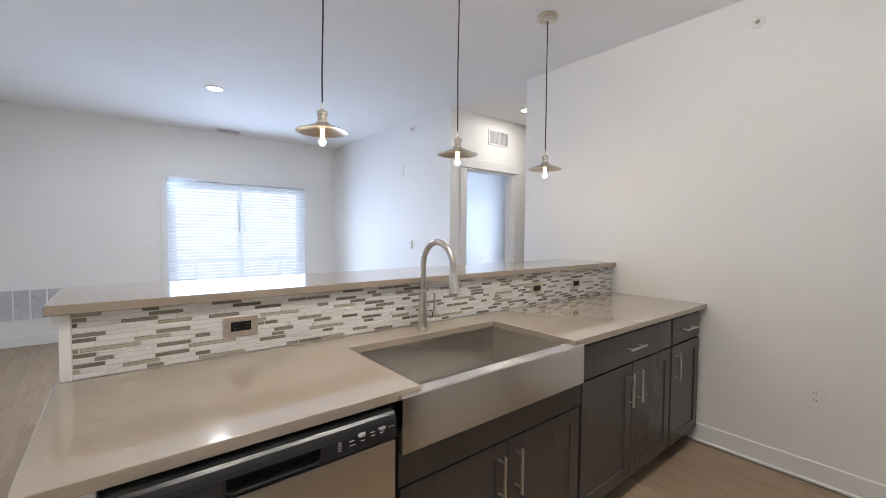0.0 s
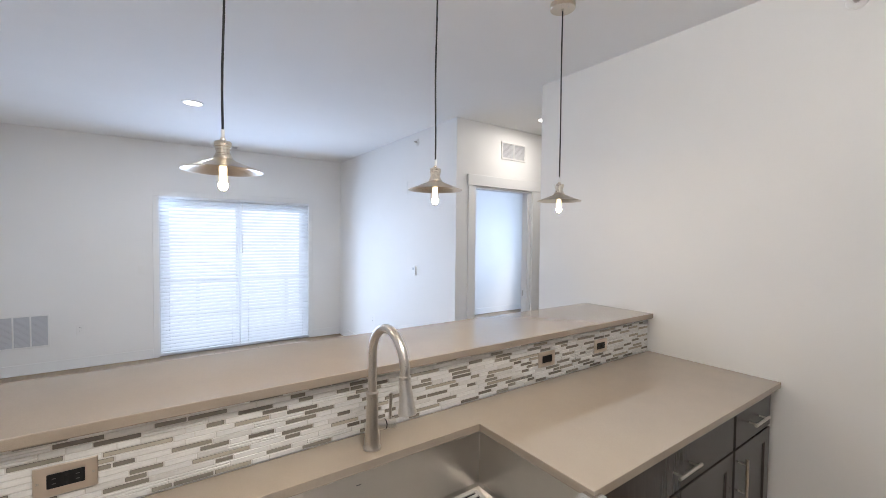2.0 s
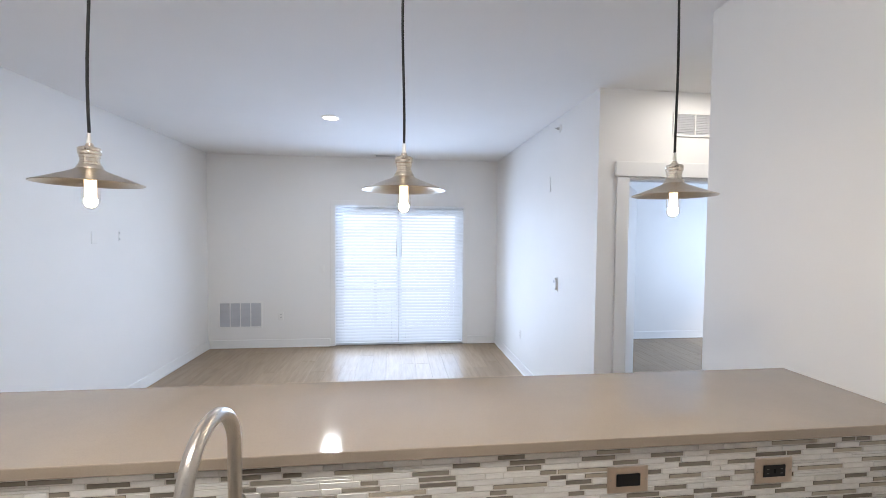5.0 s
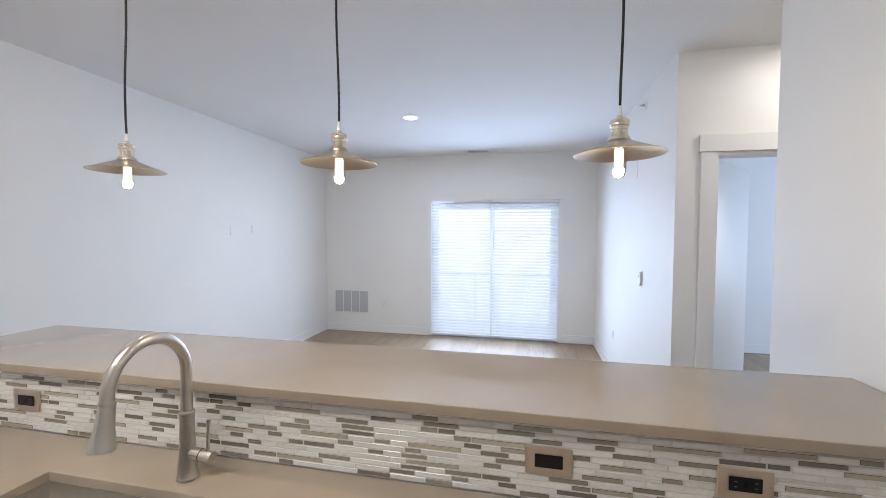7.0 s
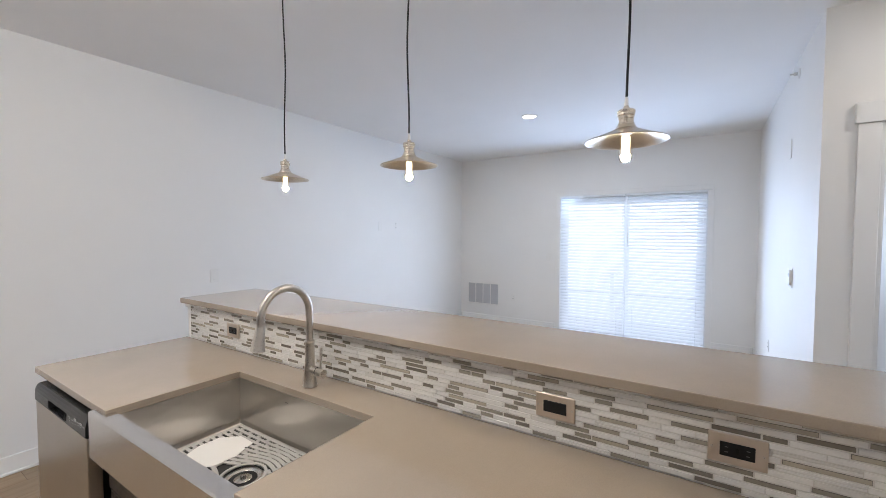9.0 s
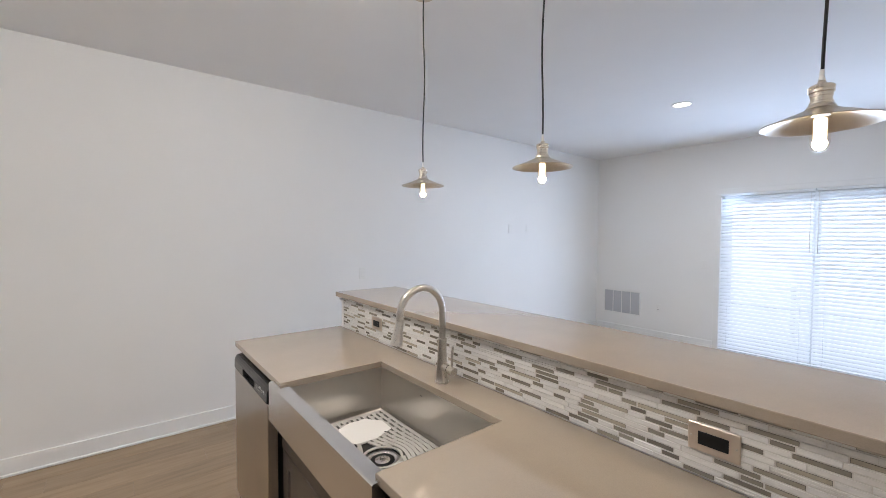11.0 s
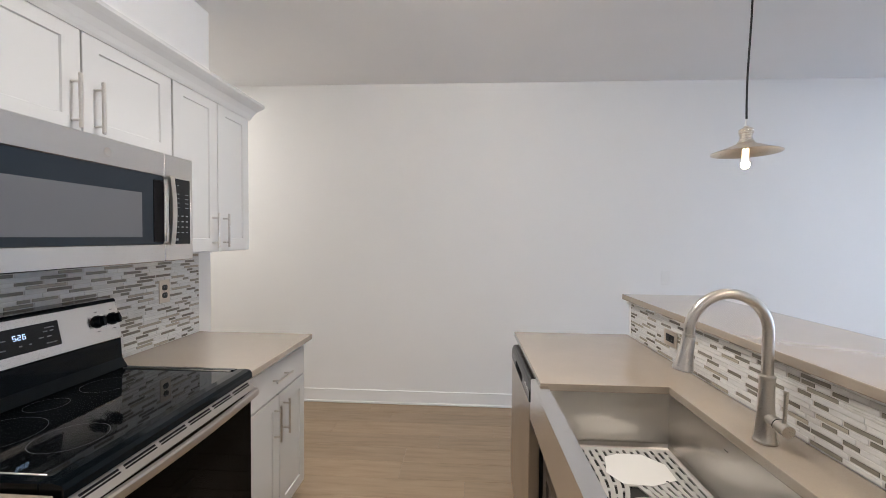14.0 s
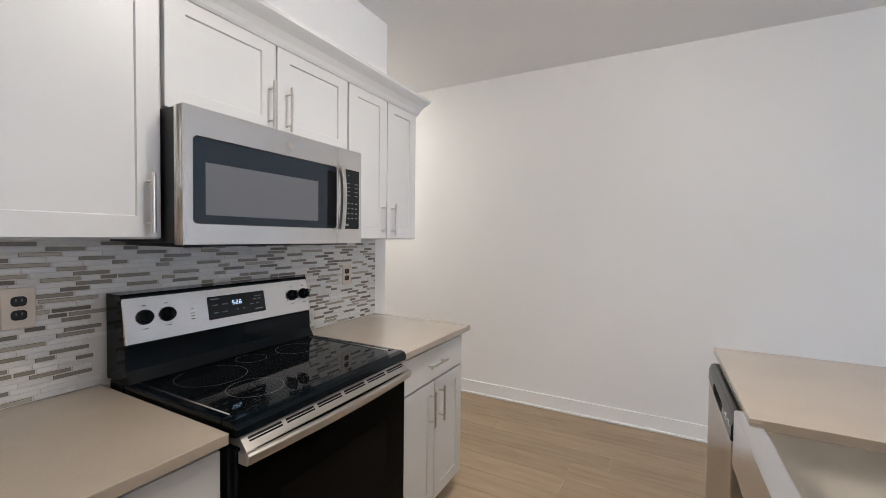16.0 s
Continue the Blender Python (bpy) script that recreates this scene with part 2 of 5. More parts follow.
def boxed(*a, **k):
    return box(bmesh.new(), *a, **k)


def ring_pts(c, u, w, r, seg):
    return [c + (u * math.cos(2 * math.pi * i / seg) + w * math.sin(2 * math.pi * i / seg)) * r for i in range(seg)]


def tube(bm, pts, radii, seg=12, cap=True):
    """A round tube along points; radii one number or one a point."""
    pts = [Vector(p) for p in pts]
    if isinstance(radii, (int, float)):
        radii = [radii] * len(pts)
    rings, u = [], None
    for i, p in enumerate(pts):
        d = (pts[min(i + 1, len(pts) - 1)] - pts[max(i - 1, 0)]).normalized()
        if u is None:
            u = d.orthogonal().normalized()
        u = (u - d * u.dot(d)).normalized()
        w = d.cross(u)
        rings.append([bm.verts.new(q) for q in ring_pts(p, u, w, radii[i], seg)])
    for a, b in zip(rings, rings[1:]):
        for i in range(seg):
            f = bm.faces.new((a[i], a[(i + 1) % seg], b[(i + 1) % seg], b[i]))
            f.smooth = True
    if cap:
        bm.faces.new(rings[0][::-1])
        bm.faces.new(rings[-1])
    return bm


def lathe(bm, cx, cy, profile, seg=32, cap=False):
    """A surface of revolution about the upright through (cx, cy); profile of (r, z)."""
    rings = [[bm.verts.new((cx + r * math.cos(2 * math.pi * i / seg), cy + r * math.sin(2 * math.pi * i / seg), z))
              for i in range(seg)] for r, z in profile]
    for a, b in zip(rings, rings[1:]):
        for i in range(seg):
            f = bm.faces.new((a[i], a[(i + 1) % seg], b[(i + 1) % seg], b[i]))
            f.smooth = True
    if cap:
        bm.faces.new(rings[0][::-1])
        bm.faces.new(rings[-1])
    return bm


def prism_x(bm, x0, x1, prof):
    """A profile of (y, z) drawn out along x."""
    a = [bm.verts.new((x0, y, z)) for y, z in prof]
    b = [bm.verts.new((x1, y, z)) for y, z in prof]
    n = len(prof)
    for i in range(n):
        bm.faces.new((a[i], a[(i + 1) % n], b[(i + 1) % n], b[i]))
    bm.faces.new(a[::-1])
    bm.faces.new(b)
    return bm


def thing(name, base, label, category, group="", kind=""):
    ob = new(name)
    ob.empty_display_size = 0.05
    ob.location = base
    return tagged(ob, label, category, group, kind)


def finish(bm, name, material):
    bmesh.ops.recalc_face_normals(bm, faces=bm.faces)
    for e in bm.edges:
        if len(e.link_faces) == 2 and e.calc_face_angle(0) > 0.6:
            e.smooth = False
    me = bpy.data.meshes.new(name)
    bm.to_mesh(me)
    bm.free()
    me.materials.append(material)
    return me


def part(name, bm, material, parent, label=""):
    """One mesh object under a thing or a part; the bmesh is given in the room's coordinates."""
    top = parent
    while top.parent:
        top = top.parent
    bmesh.ops.translate(bm, verts=bm.verts, vec=-Vector(top.location))
    ob = new(name, finish(bm, name, material))
    ob.parent = parent
    return tagged(ob, label)


def structure(name, bm, material, label, category=""):
    ob = new(name, finish(bm, name, material))
    return tagged(ob, label, category or name.split("_")[0], "", "structure")


# ---- the large structure ----
LEFT, RIGHT, FAR, BACK = 1.775, 6.0, 8.51, 0.975
LIV_R, HALL0, HALL1 = 5.965, 4.323, 5.378
WX0, WX1, WZ1 = 3.545, 5.445, 2.085        # sliding door opening
DX0, DX1, DZ1 = 6.20, 7.04, 2.118        # bedroom door opening
T = 0.12
structure("floor", boxed(1.6, 10.5, -1.8, 8.75, -0.12, -0.004), M_SEAM, "grey-brown vinyl plank floor of the whole flat", "floor")
structure("ceiling", boxed(1.6, 10.5, -1.8, 8.75, CEIL, CEIL + 0.12), M_CEIL, "plain white painted flat ceiling", "ceiling")
structure("wall_west", boxed(LEFT - T, LEFT, -1.7, FAR + T, 0, CEIL), M_WALL, "long white painted wall", "wall")
bm = boxed(LEFT, WX0, FAR, FAR + T, 0, CEIL)
box(bm, WX1, LIV_R + T, FAR, FAR + T, 0, CEIL)
box(bm, WX0, WX1, FAR, FAR + T, WZ1, CEIL)
structure("wall_north", bm, M_WALL, "white painted wall with the sliding door opening", "wall")
structure("wall_living_east", boxed(LIV_R, LIV_R + T, HALL1 + T, FAR, 0, CEIL), M_WALL, "white painted living room side wall", "wall")
bm = boxed(LIV_R, DX0, HALL1, HALL1 + T, 0, CEIL)
box(bm, DX1, 8.6, HALL1, HALL1 + T, 0, CEIL)
box(bm, DX0, DX1, HALL1, HALL1 + T, DZ1, CEIL)
structure("wall_hall_north", bm, M_WALL, "white painted hall wall with a doorway", "wall")
structure("wall_east", boxed(RIGHT, RIGHT + T, BACK - T, HALL0, 0, CEIL), M_WALL, "plain white painted kitchen side wall", "wall")
structure("wall_hall_south", boxed(RIGHT + T, 8.6, HALL0 - T, HALL0, 0, CEIL), M_WALL, "white painted hall wall", "wall")
structure("wall_hall_end", boxed(8.6, 8.72, HALL0 - T, HALL1 + T, 0, CEIL), M_WALL, "white painted end wall of the hall", "wall")
structure("wall_south", boxed(2.92, RIGHT, BACK - T, BACK, 0, CEIL), M_WALL, "white painted wall behind the range", "wall")
structure("wall_entry_east", boxed(2.92, 2.92 + T, -1.7, BACK - T, 0, CEIL), M_WALL, "white painted entry wall", "wall")
structure("wall_entry_end", boxed(LEFT, 2.92, -1.7, -1.58, 0, CEIL), M_WALL, "white painted end wall of the entry", "wall")
# the bedroom beyond the hall door
structure("wall_bedroom_north", boxed(LIV_R + T, 10.35, 8.56, 8.68, 0, CEIL), M_WALL, "white painted bedroom wall", "wall")
bm = boxed(10.35, 10.47, HALL1 + T, 6.2, 0, CEIL)
box(bm, 10.35, 10.47, 7.8, 8.68, 0, CEIL)
box(bm, 10.35, 10.47, 6.2, 7.8, 0, 0.8)
box(bm, 10.35, 10.47, 6.2, 7.8, 2.2, CEIL)
structure("wall_bedroom_east", bm, M_WALL, "white painted bedroom wall with a window opening", "wall")
structure("wall_bedroom_south", boxed(8.72, 10.35, HALL1, HALL1 + T, 0, CEIL), M_WALL, "white painted bedroom wall", "wall")


def baseboard(x0, y0, x1, y1, nx, ny):
    """Flat board with a small shoe along its foot, on the side (nx, ny) of the line."""
    bm = bmesh.new()
    for t, z0, z1, b in ((0.014, 0.0, 0.118, 0.003), (0.024, 0.0, 0.018, 0.004)):
        box(bm, min(x0, x1, x0 + nx * t, x1 + nx * t), max(x0, x1, x0 + nx * t, x1 + nx * t),
            min(y0, y1, y0 + ny * t, y1 + ny * t), max(y0, y1, y0 + ny * t, y1 + ny * t), z0, z1, b)
    return structure("baseboard", bm, M_TRIM, "white painted flat baseboard with shoe moulding", "baseboard")


baseboard(LEFT, -1.58, LEFT, FAR, 1, 0)
baseboard(LEFT + 0.026, FAR, WX0 - 0.07, FAR, 0, -1)
baseboard(WX1 + 0.07, FAR, LIV_R - 0.026, FAR, 0, -1)
baseboard(LIV_R, HALL1 + 0.03, LIV_R, FAR, -1, 0)
baseboard(RIGHT, BACK, RIGHT, 2.88, -1, 0)
baseboard(RIGHT, 3.64, RIGHT, HALL0, -1, 0)
baseboard(DX1 + 0.095, HALL1, 8.6, HALL1, 0, -1)
baseboard(LIV_R + T, 8.56, 10.35, 8.56, 0, -1)
baseboard(2.92, -1.58, 2.92, BACK - 0.01, -1, 0)

# casing and header of the bedroom doorway
bm = boxed(DX0 - 0.092, DX0, HALL1 - 0.02, HALL1, 0, DZ1 + 0.002, 0.002)
box(bm, DX1, DX1 + 0.092, HALL1 - 0.02, HALL1, 0, DZ1 + 0.002, 0.002)
box(bm, DX0 - 0.105, DX1 + 0.105, HALL1 - 0.028, HALL1, DZ1 + 0.004, DZ1 + 0.115, 0.002)
structure("trim_doorway", bm, M_TRIM, "white flat casing with a taller header board", "trim")
bm = boxed(DX0, DX0 + 0.018, HALL1 - 0.004, HALL1 + T + 0.004, 0, DZ1 - 0.018, 0.001)
box(bm, DX1 - 0.018, DX1, HALL1 - 0.004, HALL1 + T + 0.004, 0, DZ1 - 0.018, 0.001)
box(bm, DX0, DX1, HALL1 - 0.004, HALL1 + T + 0.004, DZ1 - 0.018, DZ1, 0.001)
box(bm, DX0 + 0.018, DX0 + 0.03, HALL1 + 0.035, HALL1 + 0.075, 0, DZ1 - 0.02)
box(bm, DX1 - 0.03, DX1 - 0.018, HALL1 + 0.035, HALL1 + 0.075, 0, DZ1 - 0.02)
structure("trim_door_jamb", bm, M_TRIM, "white painted door jamb with stops", "trim")

# open bedroom door leaf, hinged on the living room side
leaf = thing("door_1", (DX0 + 0.02, HALL1 + T, 0.01), "plain white painted door standing open into the bedroom", "door", kind="structure")
hx, hy = DX0 + 0.02, HALL1 + T + 0.004
bm = boxed(0, 0.80, -0.036, 0, 0.012, DZ1 - 0.024, 0.002)
turn = pose(hx, hy, 0, 0, 0, 52)
bm.transform(turn)
part("leaf", bm, M_TRIM, leaf)
for z in (0.25, 1.05, 1.85):
    bm = boxed(DX0 + 0.016, DX0 + 0.0215, HALL1 + T - 0.05, HALL1 + T - 0.008, z - 0.045, z + 0.045, 0.001)
    part("hinge", bm, M_NICKEL, leaf, "nickel hinge")
bm = boxed(DX1 - 0.021, DX1 - 0.017, HALL1 + 0.08, HALL1 + 0.105, 0.92, 0.98)
strike = structure("trim_strike_plate", bm, M_NICKEL, "nickel strike plate on the door jamb", "strike plate")


# ---- cabinets ----
def bar_pull(parent, a, b, out):
    """A round bar pull from a to b, standing off along out, on two posts."""
    a, b, out = Vector(a), Vector(b), Vector(out)
    d = (b - a).normalized()
    bm = tube(bmesh.new(), [a, a + d * 0.001, b - d * 0.001, b], [0.0052, 0.006, 0.006, 0.0052], 12)
    for p in (a + d * 0.024, b - d * 0.024):
        tube(bm, [p, p - out], 0.0042, 8)
    return part("handle", bm, M_NICKEL, parent, "brushed nickel bar pull")


def shaker(parent, name, x0, x1, z0, z1, face, f, material, rail=0.058):
    """A shaker door or drawer front; its face lies at y = face and looks along f."""
    back = face - f * 0.02
    bm = boxed(x0, x1, min(face, back), max(face, back), z0, z1, 0.0015)
    bm.normal_update()
    front = max((q for q in bm.faces if q.normal.y * f > 0.9), key=lambda q: q.calc_area())
    bmesh.ops.inset_individual(bm, faces=[front], thickness=rail, use_even_offset=True)
    bmesh.ops.inset_individual(bm, faces=[front], thickness=0.003, depth=-0.006, use_even_offset=True)
    return part(name, bm, material, parent)


def slab_front(parent, name, x0, x1, z0, z1, face, f, material):
    back = face - f * 0.02
    return part(name, boxed(x0, x1, min(face, back), max(face, back), z0, z1, 0.002), material, parent)


def base_cabinet(x0, x1, face, f, back, material, label, doors, drawer=True, top=0.884, group="", door_top=0.703):
    """A base cabinet with toe kick; doors is a list of (x0, x1, handle_x)."""
    cab = thing("base_cabinet", ((x0 + x1) / 2, (face + back) / 2, 0), label, "cabinet", group)
    fr = face - f * 0.021
    bm = boxed(x0, x1, min(fr, back), max(fr, back), 0.10, top)
    part("body", bm, M_FRAMESHADE if material is M_DARKCAB else material, cab)
    kick = face - f * 0.085
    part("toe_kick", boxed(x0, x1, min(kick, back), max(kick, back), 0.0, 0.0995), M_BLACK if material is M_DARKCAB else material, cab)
    out = Vector((0, f * 0.032, 0))
    dt = door_top
    for a, b, h in doors:
        d = shaker(cab, "door", a, b, 0.107, dt, face, f, material)
        z1 = dt - 0.035
        bar_pull(d, (h, face + f * 0.032, z1 - 0.172), (h, face + f * 0.032, z1), out)
    if drawer:
        a, b = doors[0][0], doors[-1][1]
        lo, hi = min(a, doors[-1][0], doors[0][0]), max(b, doors[0][1])
        dr = slab_front(cab, "drawer", lo, hi, 0.712, 0.866, face, f, material)
        c, w = (lo + hi) / 2, min(0.083, (hi - lo) * 0.35)
        bar_pull(dr, (c - w, face + f * 0.032, 0.79), (c + w, face + f * 0.032, 0.79), out)
    return cab


CF, CB, TILE = 2.80, 3.45, 3.45          # peninsula counter front, back, tile face
CT = 0.914
base_cabinet(5.532, 5.985, 2.825, -1, 3.44, M_DARKCAB, "narrow dark stained wood base cabinet beside the white wall",
             [(5.545, 5.955, 5.585)])
base_cabinet(4.598, 5.530, 2.825, -1, 3.44, M_DARKCAB, "wide dark stained wood base cabinet with drawer above two doors", [(4.608, 5.062, 5.018), (5.068, 5.522, 5.112)])
sink_base = base_cabinet(3.650, 4.596, 2.825, -1, 3.44, M_DARKCAB, "dark stained wood sink base cabinet below the steel apron sink",
             [(3.660, 4.124, 4.080), (4.130, 4.588, 4.172)], drawer=False, top=0.66, door_top=0.605)
part("top_rail", boxed(3.652, 4.594, 2.8235, 2.8312, 0.612, 0.7372, 0.001), M_DARKCAB, sink_base)
# end panel of the peninsula and filler next to the dishwasher
p = thing("end_panel", (2.94, 3.1, 0), "white end panel closing the peninsula beside the dishwasher", "panel")
part("panel", boxed(2.905, 2.985, 2.86, 3.44, 0, 0.884, 0.002), M_TRIM, p)
bm = boxed(3.618, 3.648, 2.84, 3.40, 0.0, 0.884)
p = thing("filler_strip", (3.633, 3.0, 0), "dark stained wood filler beside the dishwasher", "filler")
part("strip", bm, M_DARKCAB, p)

# half wall with the raised bar
structure("wall_half", boxed(2.885, RIGHT, 3.4585, 3.60, 0, 1.116), M_TRIM, "white half wall that carries the raised bar", "wall")
structure("trim_bar_cap", boxed(2.872, 2.908, 3.4405, 3.612, 1.092, 1.1163, 0.003), M_TRIM, "white cap moulding under the end of the bar", "trim")
bar = thing("bar_top", (4.45, 3.65, 1.116), "polished greige quartz raised bar top on the half wall", "bar top")
part("slab", boxed(2.858, RIGHT, 3.42, 3.893, 1.1165, 1.146, 0.003, 2), M_QUARTZ, bar)

SX0, SX1, SY0, SY1 = 3.712, 4.512, 2.815, 3.278    # opening for the sink
counter = thing("countertop", (4.45, 3.12, 0.884), "polished greige quartz peninsula countertop with sink cutout", "countertop")
bm = bmesh.new()
xs, ys = (2.872, SX0, SX1, RIGHT), (CF, SY1, CB)
for z in (0.8845, CT):
    for i, x in enumerate(xs):
        for j, y in enumerate(ys):
            bm.verts.new((x, y, z))
bm.verts.ensure_lookup_table()
idx = lambda k, i, j: bm.verts[k * 12 + i * 3 + j]
for k in (0, 1):
    for i in range(3):
        for j in range(2):
            if (i, j) == (1, 0):
                continue
            bm.faces.new((idx(k, i, j), idx(k, i + 1, j), idx(k, i + 1, j + 1), idx(k, i, j + 1)))
edge = [(0, 0), (1, 0), (1, 1), (2, 1), (2, 0), (3, 0), (3, 1), (3, 2), (2, 2), (1, 2), (0, 2), (0, 1)]
for a, b in zip(edge, edge[1:] + edge[:1]):
    bm.faces.new((idx(0, *a), idx(0, *b), idx(1, *b), idx(1, *a)))
bmesh.ops.recalc_face_normals(bm, faces=bm.faces)
corner = [e for e in bm.edges if abs(e.verts[0].co.z - e.verts[1].co.z) > 0.01 and
          (e.verts[0].co.x, round(e.verts[0].co.y, 4)) in ((2.872, CF), (SX0, SY1), (SX1, SY1))]
bmesh.ops.bevel(bm, geom=corner, offset=0.014, segments=4, affect="EDGES", profile=0.5)
bm.normal_update()
rim = [e for e in bm.edges if len(e.link_faces) == 2 and e.calc_face_angle(0) > 1.0 and abs(e.verts[0].co.z - e.verts[1].co.z) < 0.001]
bmesh.ops.bevel(bm, geom=rim, offset=0.0025, segments=2, affect="EDGES", profile=0.5)
part("slab", bm, M_QUARTZ, counter)

# ---- apron sink ----
AX0, AX1, AY = 3.634, 4.537, 2.776
BOT = 0.675
sink = thing("apron_sink", (4.12, 3.03, 0.66), "brushed stainless steel apron-front sink set under the counter", "sink")
bm = bmesh.new()
prof = [(AY, 0.738), (AY, 0.898), (AY + 0.004, 0.902), (AY + 0.052, 0.902), (AY + 0.054, 0.899), (AY + 0.054, 0.738)]
prism_x(bm, AX0, AX1, prof)
part("apron", bm, M_STEEL_X, sink)
# bowl with rounded corners, inner and outer skin
bm = bmesh.new()


def rounded(x0, x1, y0, y1, r, z, n=5):
    out = []
    for cx, cy, a0 in ((x1 - r, y1 - r, 0), (x0 + r, y1 - r, 90), (x0 + r, y0 + r, 180), (x1 - r, y0 + r, 270)):
        for k in range(n + 1):
            a = radians(a0 + 90 * k / n)
            out.append((cx + r * math.cos(a), cy + r * math.sin(a), z))
    return out


loops = []
bx0, bx1, by0, by1 = SX0 - 0.006, SX1 + 0.006, AY + 0.056, SY1 + 0.006
for inset, z, r in ((0.0, 0.8835, 0.002), (0.001, BOT + 0.02, 0.002), (0.006, BOT + 0.006, 0.004), (0.02, BOT, 0.018), (0.20, BOT - 0.003, 0.02)):
    loops.append([bm.verts.new(p) for p in rounded(bx0 + inset, bx1 - inset, by0 + inset, by1 - inset, r, z)])
for a, b in zip(loops, loops[1:]):
    n = len(a)
    for i in range(n):
        fc = bm.faces.new((a[i], a[(i + 1) % n], b[(i + 1) % n], b[i]))
        fc.smooth = (a[i].co - a[(i + 1) % n].co).length < 0.02
bm.faces.new(loops[-1])
sk = part("bowl", bm, M_STEEL_Z, sink)
sk.modifiers.new("sheet", "SOLIDIFY").thickness = 0.0015
DRX, DRY = 4.105, 3.058
bm = lathe(bmesh.new(), DRX, DRY, [(0.063, BOT + 0.0005), (0.062, BOT + 0.004), (0.054, BOT + 0.0045), (0.048, BOT + 0.002), (0.045, BOT - 0.001), (0.012, BOT - 0.001)], 32)
dr = part("drain", bm, M_STEEL_X, sink, "polished steel basket drain")
part("strainer", lathe(bmesh.new(), DRX, DRY, [(0.030, BOT + 0.0010), (0.026, BOT + 0.0030), (0.010, BOT + 0.003), (0.008, BOT + 0.012), (0.0, BOT + 0.0125)], 24), M_STEEL_X, dr)
part("drain_gap", lathe(bmesh.new(), DRX, DRY, [(0.0455, BOT + 0.0008), (0.029, BOT + 0.0012), (0.0, BOT + 0.0008)], 24), M_BLACK, dr)
part("badge", boxed(4.034, 4.050, SY1 + 0.0030, SY1 + 0.0048, 0.846, 0.8485), M_PRINTDARK, sink, "small engraved maker's mark")

# slotted mat on the bottom of the sink
mat_t = thing("sink_mat", (4.1, 3.03, BOT + 0.003), "light grey slotted rubber mat on the sink bottom", "sink mat")
MZ0, MZ1 = BOT + 0.0085, BOT + 0.013
M_MAT = mat("grey_rubber", (0.42, 0.41, 0.39), 0.5)
# Near-black colour stands in for the shade inside the mat's slots.
M_MATSHADE = mat("mat_slot_shade", (0.014, 0.013, 0.012), 0.7)
mx0, mx1, my0, my1 = 3.742, 4.482, 2.862, 3.258
bm = bmesh.new()
HOLE = 0.064
for q in ((mx0, DRX - HOLE, my0, my1), (DRX + HOLE, mx1, my0, my1), (DRX - HOLE, DRX + HOLE, my0, DRY - HOLE), (DRX - HOLE, DRX + HOLE, DRY + HOLE, my1)):
    box(bm, *q, BOT + 0.0035, BOT + 0.005)
# Dark sheet under the ribs, put there as the slots' shade.
part("underside", bm, M_MATSHADE, mat_t)


def ribbon(bm, pts, w, z0, z1):
    """A flat rib of width w that follows points in the plane."""
    pts = [Vector(p) for p in pts]
    rows = []
    for i, p in enumerate(pts):
        d = (pts[min(i + 1, len(pts) - 1)] - pts[max(i - 1, 0)]).normalized()
        s = Vector((-d.y, d.x)) * w / 2
        rows.append([bm.verts.new((q.x, q.y, z)) for q, z in ((p - s, z0), (p + s, z0), (p + s, z1), (p - s, z1))])
    for a, b in zip(rows, rows[1:]):
        for i in range(4):
            bm.faces.new((a[i], a[(i + 1) % 4], b[(i + 1) % 4], b[i]))
    bm.faces.new(rows[0])
    bm.faces.new(rows[-1][::-1])


def swing(x, y):
    """The mat's lines run straight, then part round the drain."""
    g = math.exp(-((x - DRX) / 0.10) ** 2)
    side = 1 if y >= DRY else -1
    return (x, min(max(y + side * g * 0.055 * max(0.0, 1 - abs(y - DRY) / 0.2), my0), my1))


MAT_ROWS, END = 17, 4.372
bm = bmesh.new()
bridges = bmesh.new()
for i in range(MAT_ROWS):
    y = my0 + (my1 - my0) * i / (MAT_ROWS - 1)
    run = []
    for k in range(49):
        p = swing(mx0 + (END - mx0) * k / 48, y)
        if math.hypot(p[0] - DRX, p[1] - DRY) > 0.078:
            run.append(p)
            if k < 48:
                continue
        if len(run) > 1:
            ribbon(bm, run, 0.0142, MZ0, MZ1)
        run = []
    if i < MAT_ROWS - 1:
        y2 = my0 + (my1 - my0) * (i + 1) / (MAT_ROWS - 1)
        for k in range(11):
            x = mx0 + 0.012 + k * 0.060 + 0.030 * (i % 2)
            if x < END and math.hypot(x - DRX, (y + y2) / 2 - DRY) > 0.085:
                ribbon(bridges, [swing(x, y), swing(x, y2)], 0.016, MZ0, MZ1 - 0.0005)
for x in (mx0 + 0.004, END + 0.006, mx1 - 0.006):
    ribbon(bridges, [(x, my0), (x, my1)], 0.014, MZ0, MZ1 - 0.0003)
# short cross slots along the far end
for k in range(18):
    y = my0 + (my1 - my0) * k / 17
    ribbon(bm, [(END + 0.008, y), (mx1 - 0.008, y)], 0.0125, MZ0, MZ1 - 0.0008)
part("slotted_sheet", bm, M_MAT, mat_t)
part("web", bridges, M_MAT, mat_t)
bm = bmesh.new()
ring_ = [(DRX + 0.074 * math.cos(math.pi * i / 16), DRY + 0.074 * math.sin(math.pi * i / 16)) for i in range(33)]
ribbon(bm, ring_, 0.010, MZ0, MZ1 + 0.0004)
part("ring", bm, M_MAT, mat_t)

